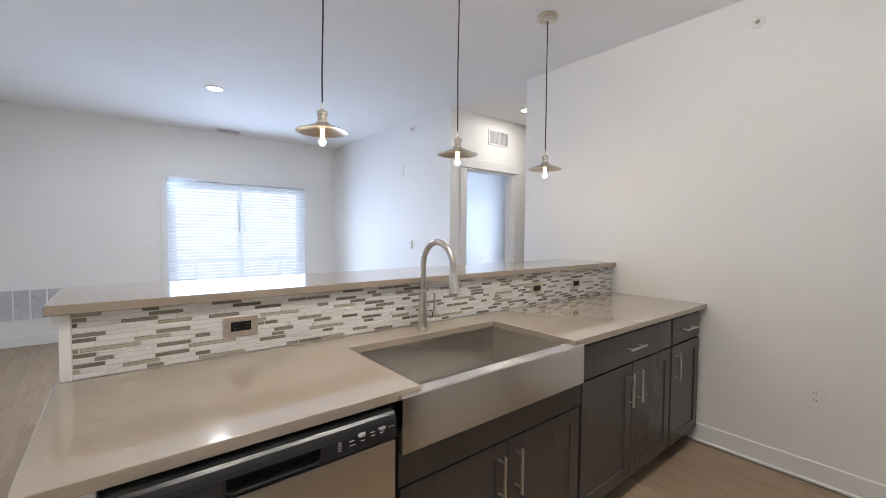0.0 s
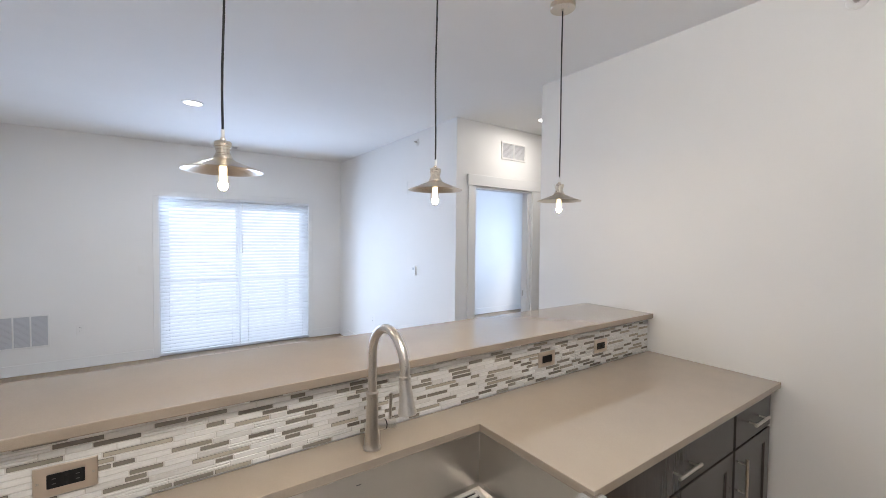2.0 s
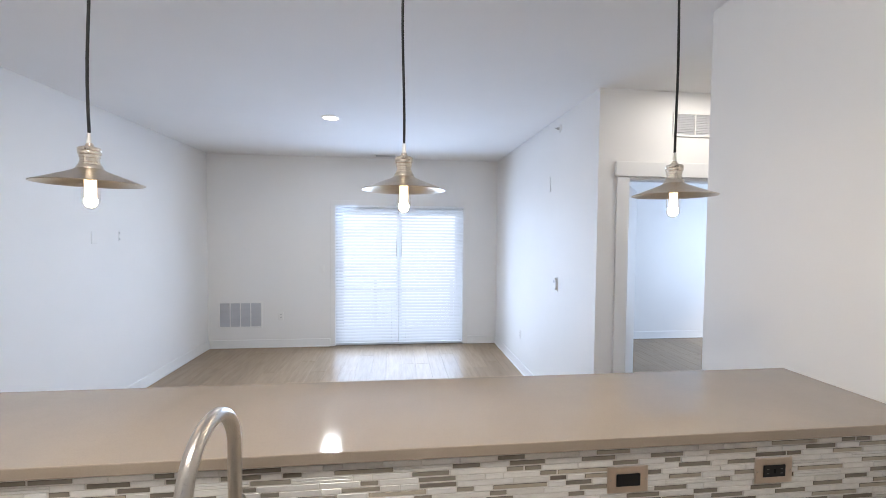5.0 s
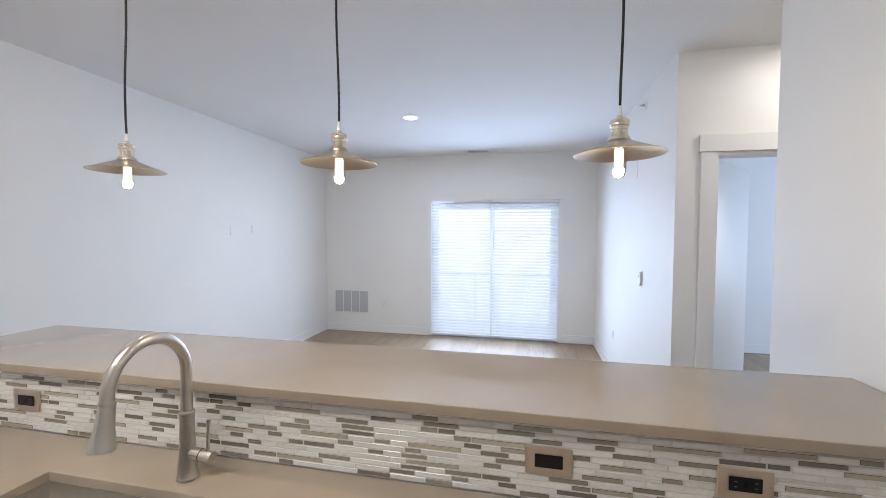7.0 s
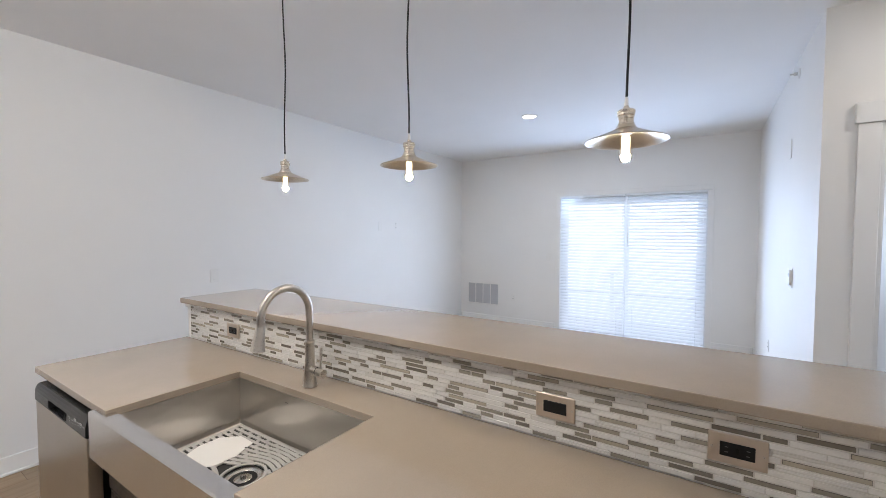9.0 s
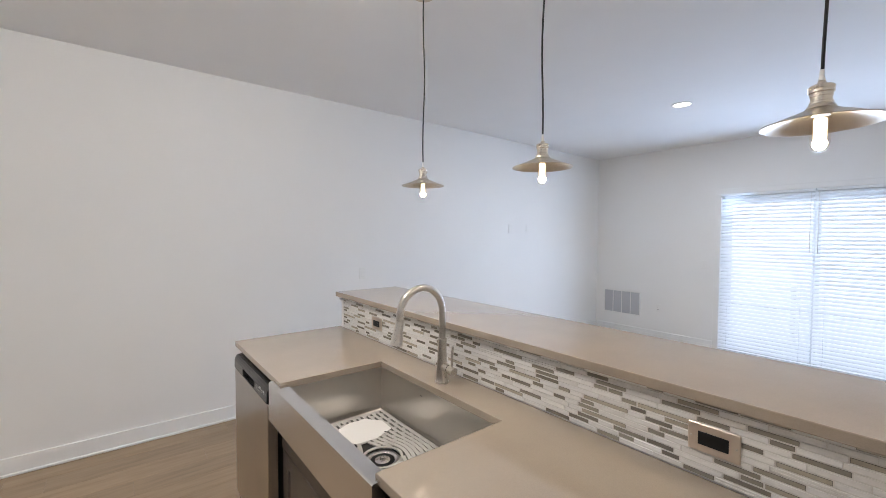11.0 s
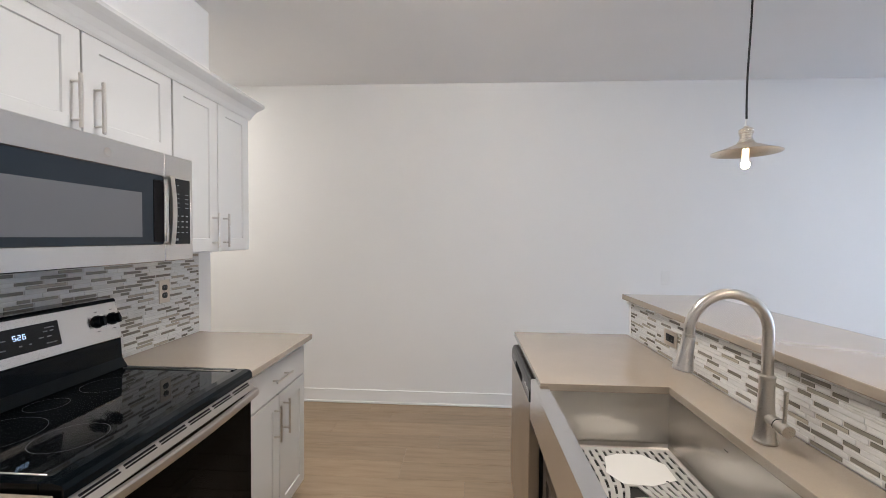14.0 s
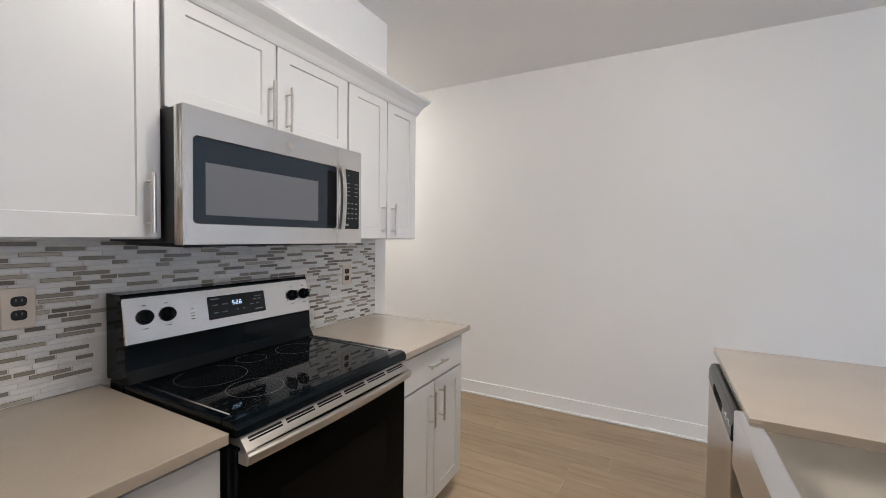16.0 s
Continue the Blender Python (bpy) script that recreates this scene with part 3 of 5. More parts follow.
card = thing("paper_card", (3.875, 3.1, MZ1), "white octagonal care card lying on the sink mat", "card")
bm = bmesh.new()
pts = [(3.805, 3.015), (3.905, 2.985), (3.965, 3.02), (3.972, 3.11), (3.935, 3.20), (3.845, 3.205), (3.785, 3.15), (3.782, 3.07)]
lo = [bm.verts.new((x, y, MZ1 + 0.0008)) for x, y in pts]
hi = [bm.verts.new((x, y, MZ1 + 0.0018)) for x, y in pts]
bm.faces.new(hi)
bm.faces.new(lo[::-1])
for i in range(8):
    bm.faces.new((lo[i], lo[(i + 1) % 8], hi[(i + 1) % 8], hi[i]))
part("sheet", bm, M_PAPER, card)
part("hole", lathe(bmesh.new(), 3.945, 3.165, [(0.0045, MZ1 + 0.002), (0.003, MZ1 + 0.0024)], 12, True), M_BLACK, card, "small dark punched hole")

# ---- faucet ----
FX, FY = 4.112, 3.340
fau = thing("faucet", (FX, FY, CT), "brushed nickel gooseneck pull-down faucet on the counter", "faucet")
bm = lathe(bmesh.new(), FX, FY, [(0.0, CT + 0.0005), (0.028, CT + 0.0005), (0.0285, CT + 0.006), (0.026, CT + 0.010), (0.0245, CT + 0.03), (0.0225, CT + 0.06), (0.0195, CT + 0.10), (0.0185, CT + 0.15), (0.0188, CT + 0.176), (0.0205, CT + 0.178), (0.0205, CT + 0.183), (0.016, CT + 0.186), (0.0125, CT + 0.187)], 28)
part("body", bm, M_NICKEL, fau)
R, ZC = 0.105, 1.216
pts = [(FX, FY, CT + 0.18), (FX, FY, 1.15)]
for k in range(19):
    a = math.pi * k / 18 * 1.03
    pts.append((FX, FY - R + R * math.cos(a), ZC + R * math.sin(a)))
part("gooseneck", tube(bmesh.new(), pts, 0.0142, 20), M_NICKEL, fau)
e = Vector(pts[-1])
d = Vector((0, -0.16, -1)).normalized()
bm = tube(bmesh.new(), [e + d * -0.002, e + d * 0.004, e + d * 0.006, e + d * 0.05, e + d * 0.085, e + d * 0.098, e + d * 0.10],
          [0.0170, 0.0172, 0.0160, 0.0190, 0.0240, 0.0268, 0.0250], 22)
hd = part("spray_head", bm, M_NICKEL, fau)
part("spray_face", tube(bmesh.new(), [e + d * 0.0995, e + d * 0.1015], 0.0195, 20), M_BLACK, hd, "black rubber spray face")
bm = tube(bmesh.new(), [(FX + 0.012, FY, 0.985), (FX + 0.045, FY, 0.981), (FX + 0.0455, FY, 0.981), (FX + 0.080, FY, 0.977)], [0.0155, 0.0155, 0.0165, 0.0165], 18)
vb = part("valve", bm, M_NICKEL, fau)
part("valve_seam", tube(bmesh.new(), [(FX + 0.0435, FY, 0.9812), (FX + 0.0465, FY, 0.9809)], 0.0168, 18), M_BLACK, vb, "thin black seam ring")
part("lever", tube(bmesh.new(), [(FX + 0.064, FY, 0.986), (FX + 0.066, FY, 1.03), (FX + 0.068, FY, 1.078)], [0.0052, 0.0050, 0.0056], 12), M_NICKEL, vb)

# ---- dishwasher ----
D0, D1, DF = 2.992, 3.612, 2.775
dw = thing("dishwasher", (3.3, 3.1, 0.0), "stainless steel dishwasher with a black control strip", "dishwasher")
part("tub", boxed(D0 + 0.004, D1 - 0.004, DF + 0.045, 3.40, 0.10, 0.872), M_BLACK, dw)
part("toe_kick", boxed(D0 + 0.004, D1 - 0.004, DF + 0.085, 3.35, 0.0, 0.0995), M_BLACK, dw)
door = part("door", boxed(D0, D1, DF, DF + 0.044, 0.112, 0.794, 0.004, 2), M_STEEL_Z, dw)
# control strip with a scooped handle pocket
HX0, HX1, HZ0, HZ1 = 3.190, 3.398, 0.806, 0.840
bm = bmesh.new()
prism_x(bm, D0, D1, [(DF + 0.046, 0.796), (DF + 0.003, 0.796), (DF - 0.003, 0.800), (DF - 0.003, HZ0), (DF + 0.046, HZ0)])
prism_x(bm, D0, D1, [(DF + 0.046, HZ1), (DF - 0.002, HZ1), (DF + 0.001, 0.852), (DF + 0.006, 0.863), (DF + 0.014, 0.869), (DF + 0.046, 0.871)])
prism_x(bm, D0, HX0, [(DF + 0.046, HZ0), (DF - 0.003, HZ0), (DF - 0.002, HZ1), (DF + 0.046, HZ1)])
prism_x(bm, HX1, D1, [(DF + 0.046, HZ0), (DF - 0.003, HZ0), (DF - 0.002, HZ1), (DF + 0.046, HZ1)])
M_DWGREY = mat("charcoal_panel", (0.022, 0.022, 0.0235), 0.24, spec=0.4)
cp = part("control_panel", bm, M_DWGREY, door, "charcoal control strip")
part("pocket", boxed(HX0 - 0.004, HX1 + 0.004, DF + 0.025, DF + 0.045, HZ0 - 0.002, HZ1 + 0.002), M_BLACK, door, "black handle pocket")
part("pocket_lip", tube(bmesh.new(), [(HX0 - 0.001, DF - 0.003, HZ1 - 0.002), (HX0, DF - 0.003, HZ0 + 0.012), (HX0 + 0.004, DF - 0.003, HZ0 + 0.004), (HX0 + 0.013, DF - 0.003, HZ0), (HX1 - 0.013, DF - 0.003, HZ0), (HX1 - 0.004, DF - 0.003, HZ0 + 0.004), (HX1, DF - 0.003, HZ0 + 0.012), (HX1 + 0.001, DF - 0.003, HZ1 - 0.002)], 0.0026, 10), M_DWGREY, door)
for k in range(4):
    z = 0.836 - k * 0.0065
    part("print", boxed(3.441, 3.451, DF - 0.0038, DF - 0.0028, z, z + 0.0016), M_PRINTLIGHT, door)
for x, w, z in ((3.472, 0.018, 0.803), (3.472, 0.022, 0.792), (3.500, 0.022, 0.815), (3.500, 0.022, 0.806), (3.504, 0.014, 0.795), (3.532, 0.018, 0.808), (3.535, 0.014, 0.799), (3.560, 0.02, 0.806), (3.560, 0.014, 0.799), (3.588, 0.005, 0.807), (3.598, 0.005, 0.807)):
    part("print", boxed(x, x + w * 0.75, DF - 0.0036, DF - 0.0016, z + 0.028, z + 0.0298), M_PRINTLIGHT, door)
for x in (3.496, 3.556):
    part("label", boxed(x, x + 0.021, DF - 0.0037, DF - 0.0017, 0.838, 0.8425), M_PRINTLIGHT, door, "small pale printed label")

# ---- range wall: base cabinets, counters ----
BF, RF = 1.643, 0.983      # counter front, tile face
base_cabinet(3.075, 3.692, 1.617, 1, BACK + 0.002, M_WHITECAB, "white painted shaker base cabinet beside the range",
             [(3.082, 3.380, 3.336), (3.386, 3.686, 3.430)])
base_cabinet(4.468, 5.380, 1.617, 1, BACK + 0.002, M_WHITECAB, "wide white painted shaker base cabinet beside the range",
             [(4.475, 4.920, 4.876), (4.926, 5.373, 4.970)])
for x0, x1, lab in ((3.030, 3.692, "short greige quartz countertop between range and wall end"), (4.468, 5.395, "greige quartz countertop beside the range")):
    c = thing("countertop", ((x0 + x1) / 2, 1.3, 0.884), lab, "countertop")
    part("slab", boxed(x0, x1, BACK + 0.001, BF, 0.8845, CT, 0.003, 2), M_QUARTZ, c)


def upper_cabinet(x0, x1, z0, z1, doors, label):
    cab = thing("wall_cabinet", ((x0 + x1) / 2, 1.14, z0), label, "cabinet")
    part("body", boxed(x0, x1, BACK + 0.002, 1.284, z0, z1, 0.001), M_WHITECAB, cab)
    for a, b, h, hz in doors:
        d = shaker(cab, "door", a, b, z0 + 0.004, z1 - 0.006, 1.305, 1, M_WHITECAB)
        bar_pull(d, (h, 1.337, hz), (h, 1.337, hz + 0.165), (0, 0.032, 0))
    return cab


UZ0, UZ1 = 1.388, 2.125
upper_cabinet(3.080, 3.658, UZ0, UZ1, [(3.084, 3.357, 3.319, 1.410), (3.363, 3.655, 3.403, 1.410)], "white painted shaker wall cabinet with two doors")
upper_cabinet(3.661, 4.440, 1.768, UZ1, [(3.665, 4.047, 4.007, 1.793), (4.053, 4.436, 4.085, 1.793)], "short white shaker wall cabinet above the microwave")
upper_cabinet(4.443, 5.380, UZ0, UZ1, [(4.448, 4.909, 4.482, 1.408), (4.915, 5.376, 5.340, 1.408)], "wide white painted shaker wall cabinet beside the microwave")
# crown along the top, mitred round the free end
crown = thing("crown_moulding", (4.2, 1.3, UZ1 - 0.02), "white painted flared crown moulding on the wall cabinets", "moulding")
prof = [(0.0, UZ1 - 0.022), (0.004, UZ1 - 0.022), (0.010, UZ1 - 0.012), (0.016, UZ1 + 0.004), (0.030, UZ1 + 0.028), (0.048, UZ1 + 0.046), (0.056, UZ1 + 0.055), (0.060, UZ1 + 0.060), (0.060, UZ1 + 0.074), (0.0, UZ1 + 0.074)]
bm = bmesh.new()
lines = []
for o, z in prof:
    lines.append([bm.verts.new(p) for p in ((5.38, 1.3055 + o, z), (3.0795 - o, 1.3055 + o, z), (3.0795 - o, BACK + 0.002, z))])
for a, b in zip(lines, lines[1:] + lines[:1]):
    for i in range(2):
        bm.faces.new((a[i], a[i + 1], b[i + 1], b[i]))
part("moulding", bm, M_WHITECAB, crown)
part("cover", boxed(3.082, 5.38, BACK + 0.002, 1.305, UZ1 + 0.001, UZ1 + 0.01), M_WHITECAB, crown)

# ---- microwave ----
mw = thing("microwave", (4.07, 1.2, 1.372), "stainless steel over-range microwave with a dark window", "microwave")
X0, X1, Z0, Z1, MF = 3.694, 4.446, 1.372, 1.765, 1.412
part("housing", boxed(X0 + 0.004, X1 - 0.004, BACK + 0.012, MF - 0.045, Z0 + 0.006, Z1 - 0.002, 0.002), M_BLACK, mw, "black sheet metal housing")
WX_1, WZ_0, WZ_1 = 4.418, 1.434, 1.682
y0, y1 = MF - 0.044, MF


def holed_plate(x0, x1, z0, z1, h, r, ya, yb, n=5):
    """An upright plate with a round-cornered opening h = (x0, x1, z0, z1)."""
    bm = bmesh.new()
    rings = []
    for yy, e in ((ya, 0.0), (yb - 0.0025, 0.0), (yb, 0.0025)):
        rings.append([bm.verts.new((x, yy, z)) for x, z, _ in rounded(x0 + e, x1 - e, z0 + e, z1 - e, 0.003, 0, n)])
    for yy, e in ((yb, 0.0015), (yb - 0.0015, 0.0), (ya, 0.0)):
        rings.append([bm.verts.new((x, yy, z)) for x, z, _ in rounded(h[0] - e, h[1] + e, h[2] - e, h[3] + e, r, 0, n)])
    for a, b in zip(rings, rings[1:] + rings[:1]):
        for i in range(len(a)):
            j = (i + 1) % len(a)
            bm.faces.new((a[i], a[j], b[j], b[i]))
    return bm


dr = part("door", holed_plate(3.8445, X1, Z0, Z1, (3.8465, WX_1, WZ_0, WZ_1), 0.013, y0, y1), M_STEEL_X, mw, "brushed steel door frame")
for yy in (0.012, 0.026):
    part("edge_ridge", tube(bmesh.new(), [(X1, MF - yy, Z0 + 0.003), (X1, MF - yy, Z1 - 0.003)], 0.0035, 8), M_STEEL_Z, dr)
part("gasket", holed_plate(3.8462, WX_1 + 0.001, WZ_0 - 0.001, WZ_1 + 0.001, (3.849, WX_1 - 0.003, WZ_0 + 0.003, WZ_1 - 0.003), 0.012, y0 + 0.01, y1 - 0.0018), M_BLACK, dr, "thin black window gasket")
part("window", boxed(3.8445, WX_1 + 0.001, y0 + 0.01, y1 - 0.003, WZ_0 - 0.001, WZ_1 + 0.001), mat("smoked_glass", (0.014, 0.020, 0.028), 0.05, spec=0.35), dr, "dark glass door window")
part("screen", boxed(3.945, 4.382, y1 - 0.004, y1 - 0.0024, 1.460, 1.612, 0.0006), mat("perforated_screen", (0.105, 0.108, 0.12), 0.12), dr, "grey perforated screen behind glass")
pn = part("control_frame", holed_plate(X0, 3.8432, Z0, Z1, (3.7085, 3.8225, 1.434, 1.682), 0.006, y0, y1 - 0.0004), M_STEEL_X, mw)
part("keypad", boxed(3.7075, 3.8235, y0, y1 - 0.002, 1.433, 1.683), M_BLACKGLASS, pn, "black glass keypad")
part("indicator", boxed(3.772, 3.778, y1 - 0.0022, y1 - 0.001, 1.655, 1.659), M_PRINT, pn)
for r in range(4):
    for c in range(3):
        x, z = 3.722 + c * 0.024, 1.476 + r * 0.021
        part("key", boxed(x, x + 0.011, y1 - 0.0022, y1 - 0.0012, z, z + 0.0045), M_PRINT, pn)
for r in range(4):
    for c in range(2):
        x, z = 3.718 + c * 0.05, 1.572 + r * 0.017
        part("key", boxed(x, x + 0.019, y1 - 0.0022, y1 - 0.0012, z, z + 0.003), M_PRINT, pn)
part("start_key", boxed(3.775, 3.795, y1 - 0.0022, y1 - 0.0012, 1.447, 1.455), M_PRINT, pn)
# curved pull with a dark pocket behind it
part("pocket", boxed(3.8450, 3.896, y1 - 0.0045, y1 - 0.0012, 1.442, 1.664, 0.003), M_RECESS, dr, "black grip recess")
bm = bmesh.new()
for k in range(12):
    z0, z1 = 1.432 + k * 0.021, 1.432 + (k + 1) * 0.021
    f0, f1 = (math.sin(math.pi * (k + j) / 12) for j in (0, 1))
    a = [bm.verts.new((x, MF + 0.010 + 0.010 * f0 + dy, z0)) for x, dy in ((3.818, 0), (3.845, 0), (3.845, 0.012), (3.818, 0.008))]
    b = [bm.verts.new((x, MF + 0.010 + 0.010 * f1 + dy, z1)) for x, dy in ((3.818, 0), (3.845, 0), (3.845, 0.012), (3.818, 0.008))]
    for i in range(4):
        bm.faces.new((a[i], a[(i + 1) % 4], b[(i + 1) % 4], b[i]))
    if k in (0, 11):
        bm.faces.new(a if k == 0 else b)
bmesh.ops.remove_doubles(bm, verts=bm.verts, dist=0.00005)
for z in (1.437, 1.677):
    box(bm, 3.820, 3.843, MF - 0.002, MF + 0.02, z - 0.005, z + 0.005)
part("handle", bm, M_STEEL_Z, dr, "curved steel pull")
bm = lathe(bmesh.new(), 0, 0, [(0.0, 0.0), (0.0125, 0.0), (0.013, 0.0012), (0.010, 0.0018), (0.0, 0.0018)], 28)
bm.transform(pose(4.078, MF - 0.0005, 1.722, -90, 0, 0))
part("badge", bm, M_NICKEL, dr, "round metal badge")
part("base_plate", boxed(X0 + 0.02, X1 - 0.02, 1.05, MF - 0.06, Z0 - 0.006, Z0 + 0.006, 0.002), M_BLACK, mw, "black underside with vents")
for x in (3.80, 4.20):
    part("grease_filter", boxed(x, x + 0.16, 1.10, 1.30, Z0 - 0.009, Z0 - 0.005), M_VENT, mw, "grey mesh filter")
part("top_grille", boxed(X0 + 0.01, X1 - 0.01, MF - 0.07, MF - 0.045, Z1 - 0.02, Z1 + 0.001), M_BLACK, mw)

# ---- range ----
rg = thing("range", (4.08, 1.3, 0.0), "stainless steel and black electric range with glass cooktop", "range")
X0, X1, FT = 3.7005, 4.4595, 1.657
part("chassis", boxed(X0 + 0.002, X1 - 0.002, RF + 0.012, 1.575, 0.03, 0.900), M_BLACK, rg, "black enamel chassis")
for x in (X0 + 0.05, X1 - 0.05):
    for y in (1.05, 1.52):
        part("foot", tube(bmesh.new(), [(x, y, 0), (x, y, 0.031)], 0.018, 10), M_BLACK, rg)
# rim of the cooktop: side rails and front edge that rolls down
bm = bmesh.new()
prism_x(bm, X0, X1, [(1.600, 0.902), (1.600, 0.932), (1.630, 0.9335), (1.650, 0.929), (FT, 0.918), (FT, 0.899), (1.640, 0.896), (1.60, 0.896)])
box(bm, X0, X0 + 0.028, 1.10, 1.600, 0.9005, 0.934, 0.004)
box(bm, X1 - 0.028, X1, 1.10, 1.600, 0.9005, 0.934, 0.004)
box(bm, X0, X1, 1.02, 1.115, 0.9005, 0.934, 0.004)
M_ENAMEL = mat("black_enamel", (0.003, 0.005, 0.007), 0.08, spec=0.16)
top = part("cooktop_frame", bm, M_ENAMEL, rg, "glossy black enamel rim")
part("glass", boxed(X0 + 0.029, X1 - 0.029, 1.116, 1.599, 0.902, 0.9305, 0.001), M_BLACKGLASS, top, "black ceramic glass")
# Thin nickel tubes stand in for glints on the rounded rim.
for xe in (X0 + 0.029, X1 - 0.029):
    part("trim_line", tube(bmesh.new(), [(xe, 1.14, 0.9325), (xe, 1.585, 0.9325)], 0.0022, 8), M_NICKEL, top, "thin nickel line standing in for the glint on the rim's edge")


def burner(x, y, r):
    bm = bmesh.new()
    for rr_ in ((r, r - 0.0010),):
        a = [bm.verts.new((x + rr_[0] * math.cos(t_), y + rr_[0] * math.sin(t_), 0.9309)) for t_ in [2 * math.pi * i / 48 for i in range(48)]]
        b = [bm.verts.new((x + rr_[1] * math.cos(t_), y + rr_[1] * math.sin(t_), 0.9309)) for t_ in [2 * math.pi * i / 48 for i in range(48)]]
        for i in range(48):
            bm.faces.new((a[i], a[(i + 1) % 48], b[(i + 1) % 48], b[i]))
    part("burner_ring", bm, M_RING, top, "thin printed grey burner ring")


for x, y, r in ((4.27, 1.255, 0.108), (4.265, 1.470, 0.083), (3.90, 1.235, 0.078), (3.885, 1.47, 0.105), (4.08, 1.20, 0.055)):
    burner(x, y, r)
# backguard: black lower part, steel control panel leaning back
bm = bmesh.new()
prism_x(bm, X0 + 0.003, X1 - 0.003, [(RF + 0.012, 0.934), (1.135, 0.934), (1.128, 0.945), (1.112, 0.97), (1.108, 1.045), (1.10, 1.06), (1.085, 1.203), (1.078, 1.209), (RF + 0.012, 1.209)])
back = part("backguard", bm, M_ENAMEL, rg, "black enamel backguard")
lean = math.atan2(0.0305, 0.147)


def on_panel(s, h, d=0.0):
    """A point on the leaning panel: s along x, h up the slope from its foot, d proud of it."""
    base_ = Vector((s, 1.1175, 1.052))
    up = Vector((0, -math.sin(lean), math.cos(lean)))
    nrm = Vector((0, math.cos(lean), math.sin(lean)))
    return base_ + up * h + nrm * d


def panel_box(x0, x1, h0, h1, d0, d1, bevel=0.0):
    bm = boxed(x0, x1, h0, h1, d0, d1, bevel)
    for vtx in bm.verts:
        vtx.co = on_panel(vtx.co.x, vtx.co.y, vtx.co.z)
    return bm


pan = part("control_panel", panel_box(X0 + 0.004, X1 - 0.004, 0.0, 0.150, -0.022, 0.0, 0.003), M_STEEL_X, back, "brushed steel control panel")
part("display", panel_box(3.945, 4.188, 0.035, 0.120, -0.001, 0.0015, 0.002), M_BLACKGLASS, back, "black glass display")
for x, h, w in ((3.962, 0.10, 0.03), (4.142, 0.108, 0.034), (4.15, 0.085, 0.02), (4.11, 0.085, 0.022), (4.15, 0.056, 0.018), (4.115, 0.056, 0.022), (4.068, 0.058, 0.008), (4.04, 0.058, 0.008), (4.0, 0.07, 0.016), (3.975, 0.07, 0.014), (3.965, 0.088, 0.012), (3.985, 0.088, 0.014), (3.96, 0.048, 0.035)):
    part("print", panel_box(x, x + w, h, h + 0.004, 0.0014, 0.0021), M_PRINT, back)


def seven(digit, x, h, w, t):
    """One seven-segment digit; x falls as the digit is read."""
    segs = {"5": "afgcd", "2": "abged", "6": "afgedc"}[digit]
    bm = bmesh.new()
    H = w * 1.8
    for q in segs:
        if q in "agd":
            hh = {"a": H, "g": H / 2, "d": 0}[q]
            bx = (x - w, x, h + hh - t / 2, h + hh + t / 2)
        else:
            left = q in "fe"
            lowr = q in "ec"
            xx = x if left else x - w
            h0 = h + (0 if lowr else H / 2)
            bx = (xx - t / 2, xx + t / 2, h0, h0 + H / 2)
        b2 = panel_box(bx[0], bx[1], bx[2], bx[3], 0.0016, 0.0023)
        me = bpy.data.meshes.new("tmp")
        b2.to_mesh(me)
        b2.free()
        bm.from_mesh(me)
        bpy.data.meshes.remove(me)
    part("digit", bm, M_DIGIT, back, "lit blue-white clock digit")


for k, ch in enumerate("526"):
    seven(ch, 4.090 - k * 0.0142, 0.081, 0.0080, 0.0021)
part("digit", panel_box(4.0780, 4.0797, 0.0845, 0.0862, 0.0016, 0.0023), M_DIGIT, back, "lit blue-white clock colon")
for x in (3.733, 3.800, 4.327, 4.396):
    a, b = on_panel(x, 0.082, 0.0), on_panel(x, 0.082, 0.001)
    n_ = (b - a).normalized()
    bm = tube(bmesh.new(), [a, a + n_ * 0.004, a + n_ * 0.0045, a + n_ * 0.020, a + n_ * 0.024], [0.0245, 0.0245, 0.0215, 0.0195, 0.0165], 24)
    kn = part("knob", bm, M_ENAMEL, back, "glossy black knob")
    part("grip", panel_box(x - 0.0048, x + 0.0048, 0.063, 0.101, 0.020, 0.034, 0.002), M_ENAMEL, kn)
    part("print", panel_box(x - 0.006, x + 0.006, 0.118, 0.121, -0.0002, 0.0005), M_PRINTDARK, back)
    part("print", panel_box(x - 0.009, x + 0.009, 0.043, 0.0455, -0.0002, 0.0005), M_PRINTDARK, back)
for h in (0.05, 0.06, 0.07, 0.085):
    part("print", panel_box(4.238, 4.252, h, h + 0.0028, -0.0002, 0.0005), M_PRINTDARK, back)
# oven door: steel vent strip, bowed handle, dark glass
od = part("oven_door", boxed(X0 + 0.004, X1 - 0.004, 1.577, 1.651, 0.232, 0.868, 0.003), M_ENAMEL, rg, "black oven door with dark glass and steel trim")
part("oven_glass", boxed(X0 + 0.006, X1 - 0.006, 1.650, 1.6555, 0.300, 0.826, 0.002), M_OVENGLASS, od, "black oven glass")
part("inner_window", boxed(X0 + 0.13, X1 - 0.13, 1.6552, 1.6562, 0.40, 0.70, 0.0004), mat("oven_window", (0.005, 0.0045, 0.004), 0.05, spec=0.03), od, "dim brown oven window")
VENT = ((1.648, 0.8945), (1.6765, 0.8640))
bm = bmesh.new()
prism_x(bm, X0 + 0.014, X1 - 0.014, [(1.580, 0.8685), (1.580, 0.8945), VENT[0], VENT[1], (1.674, 0.8605), (1.652, 0.8605), (1.652, 0.8685)])
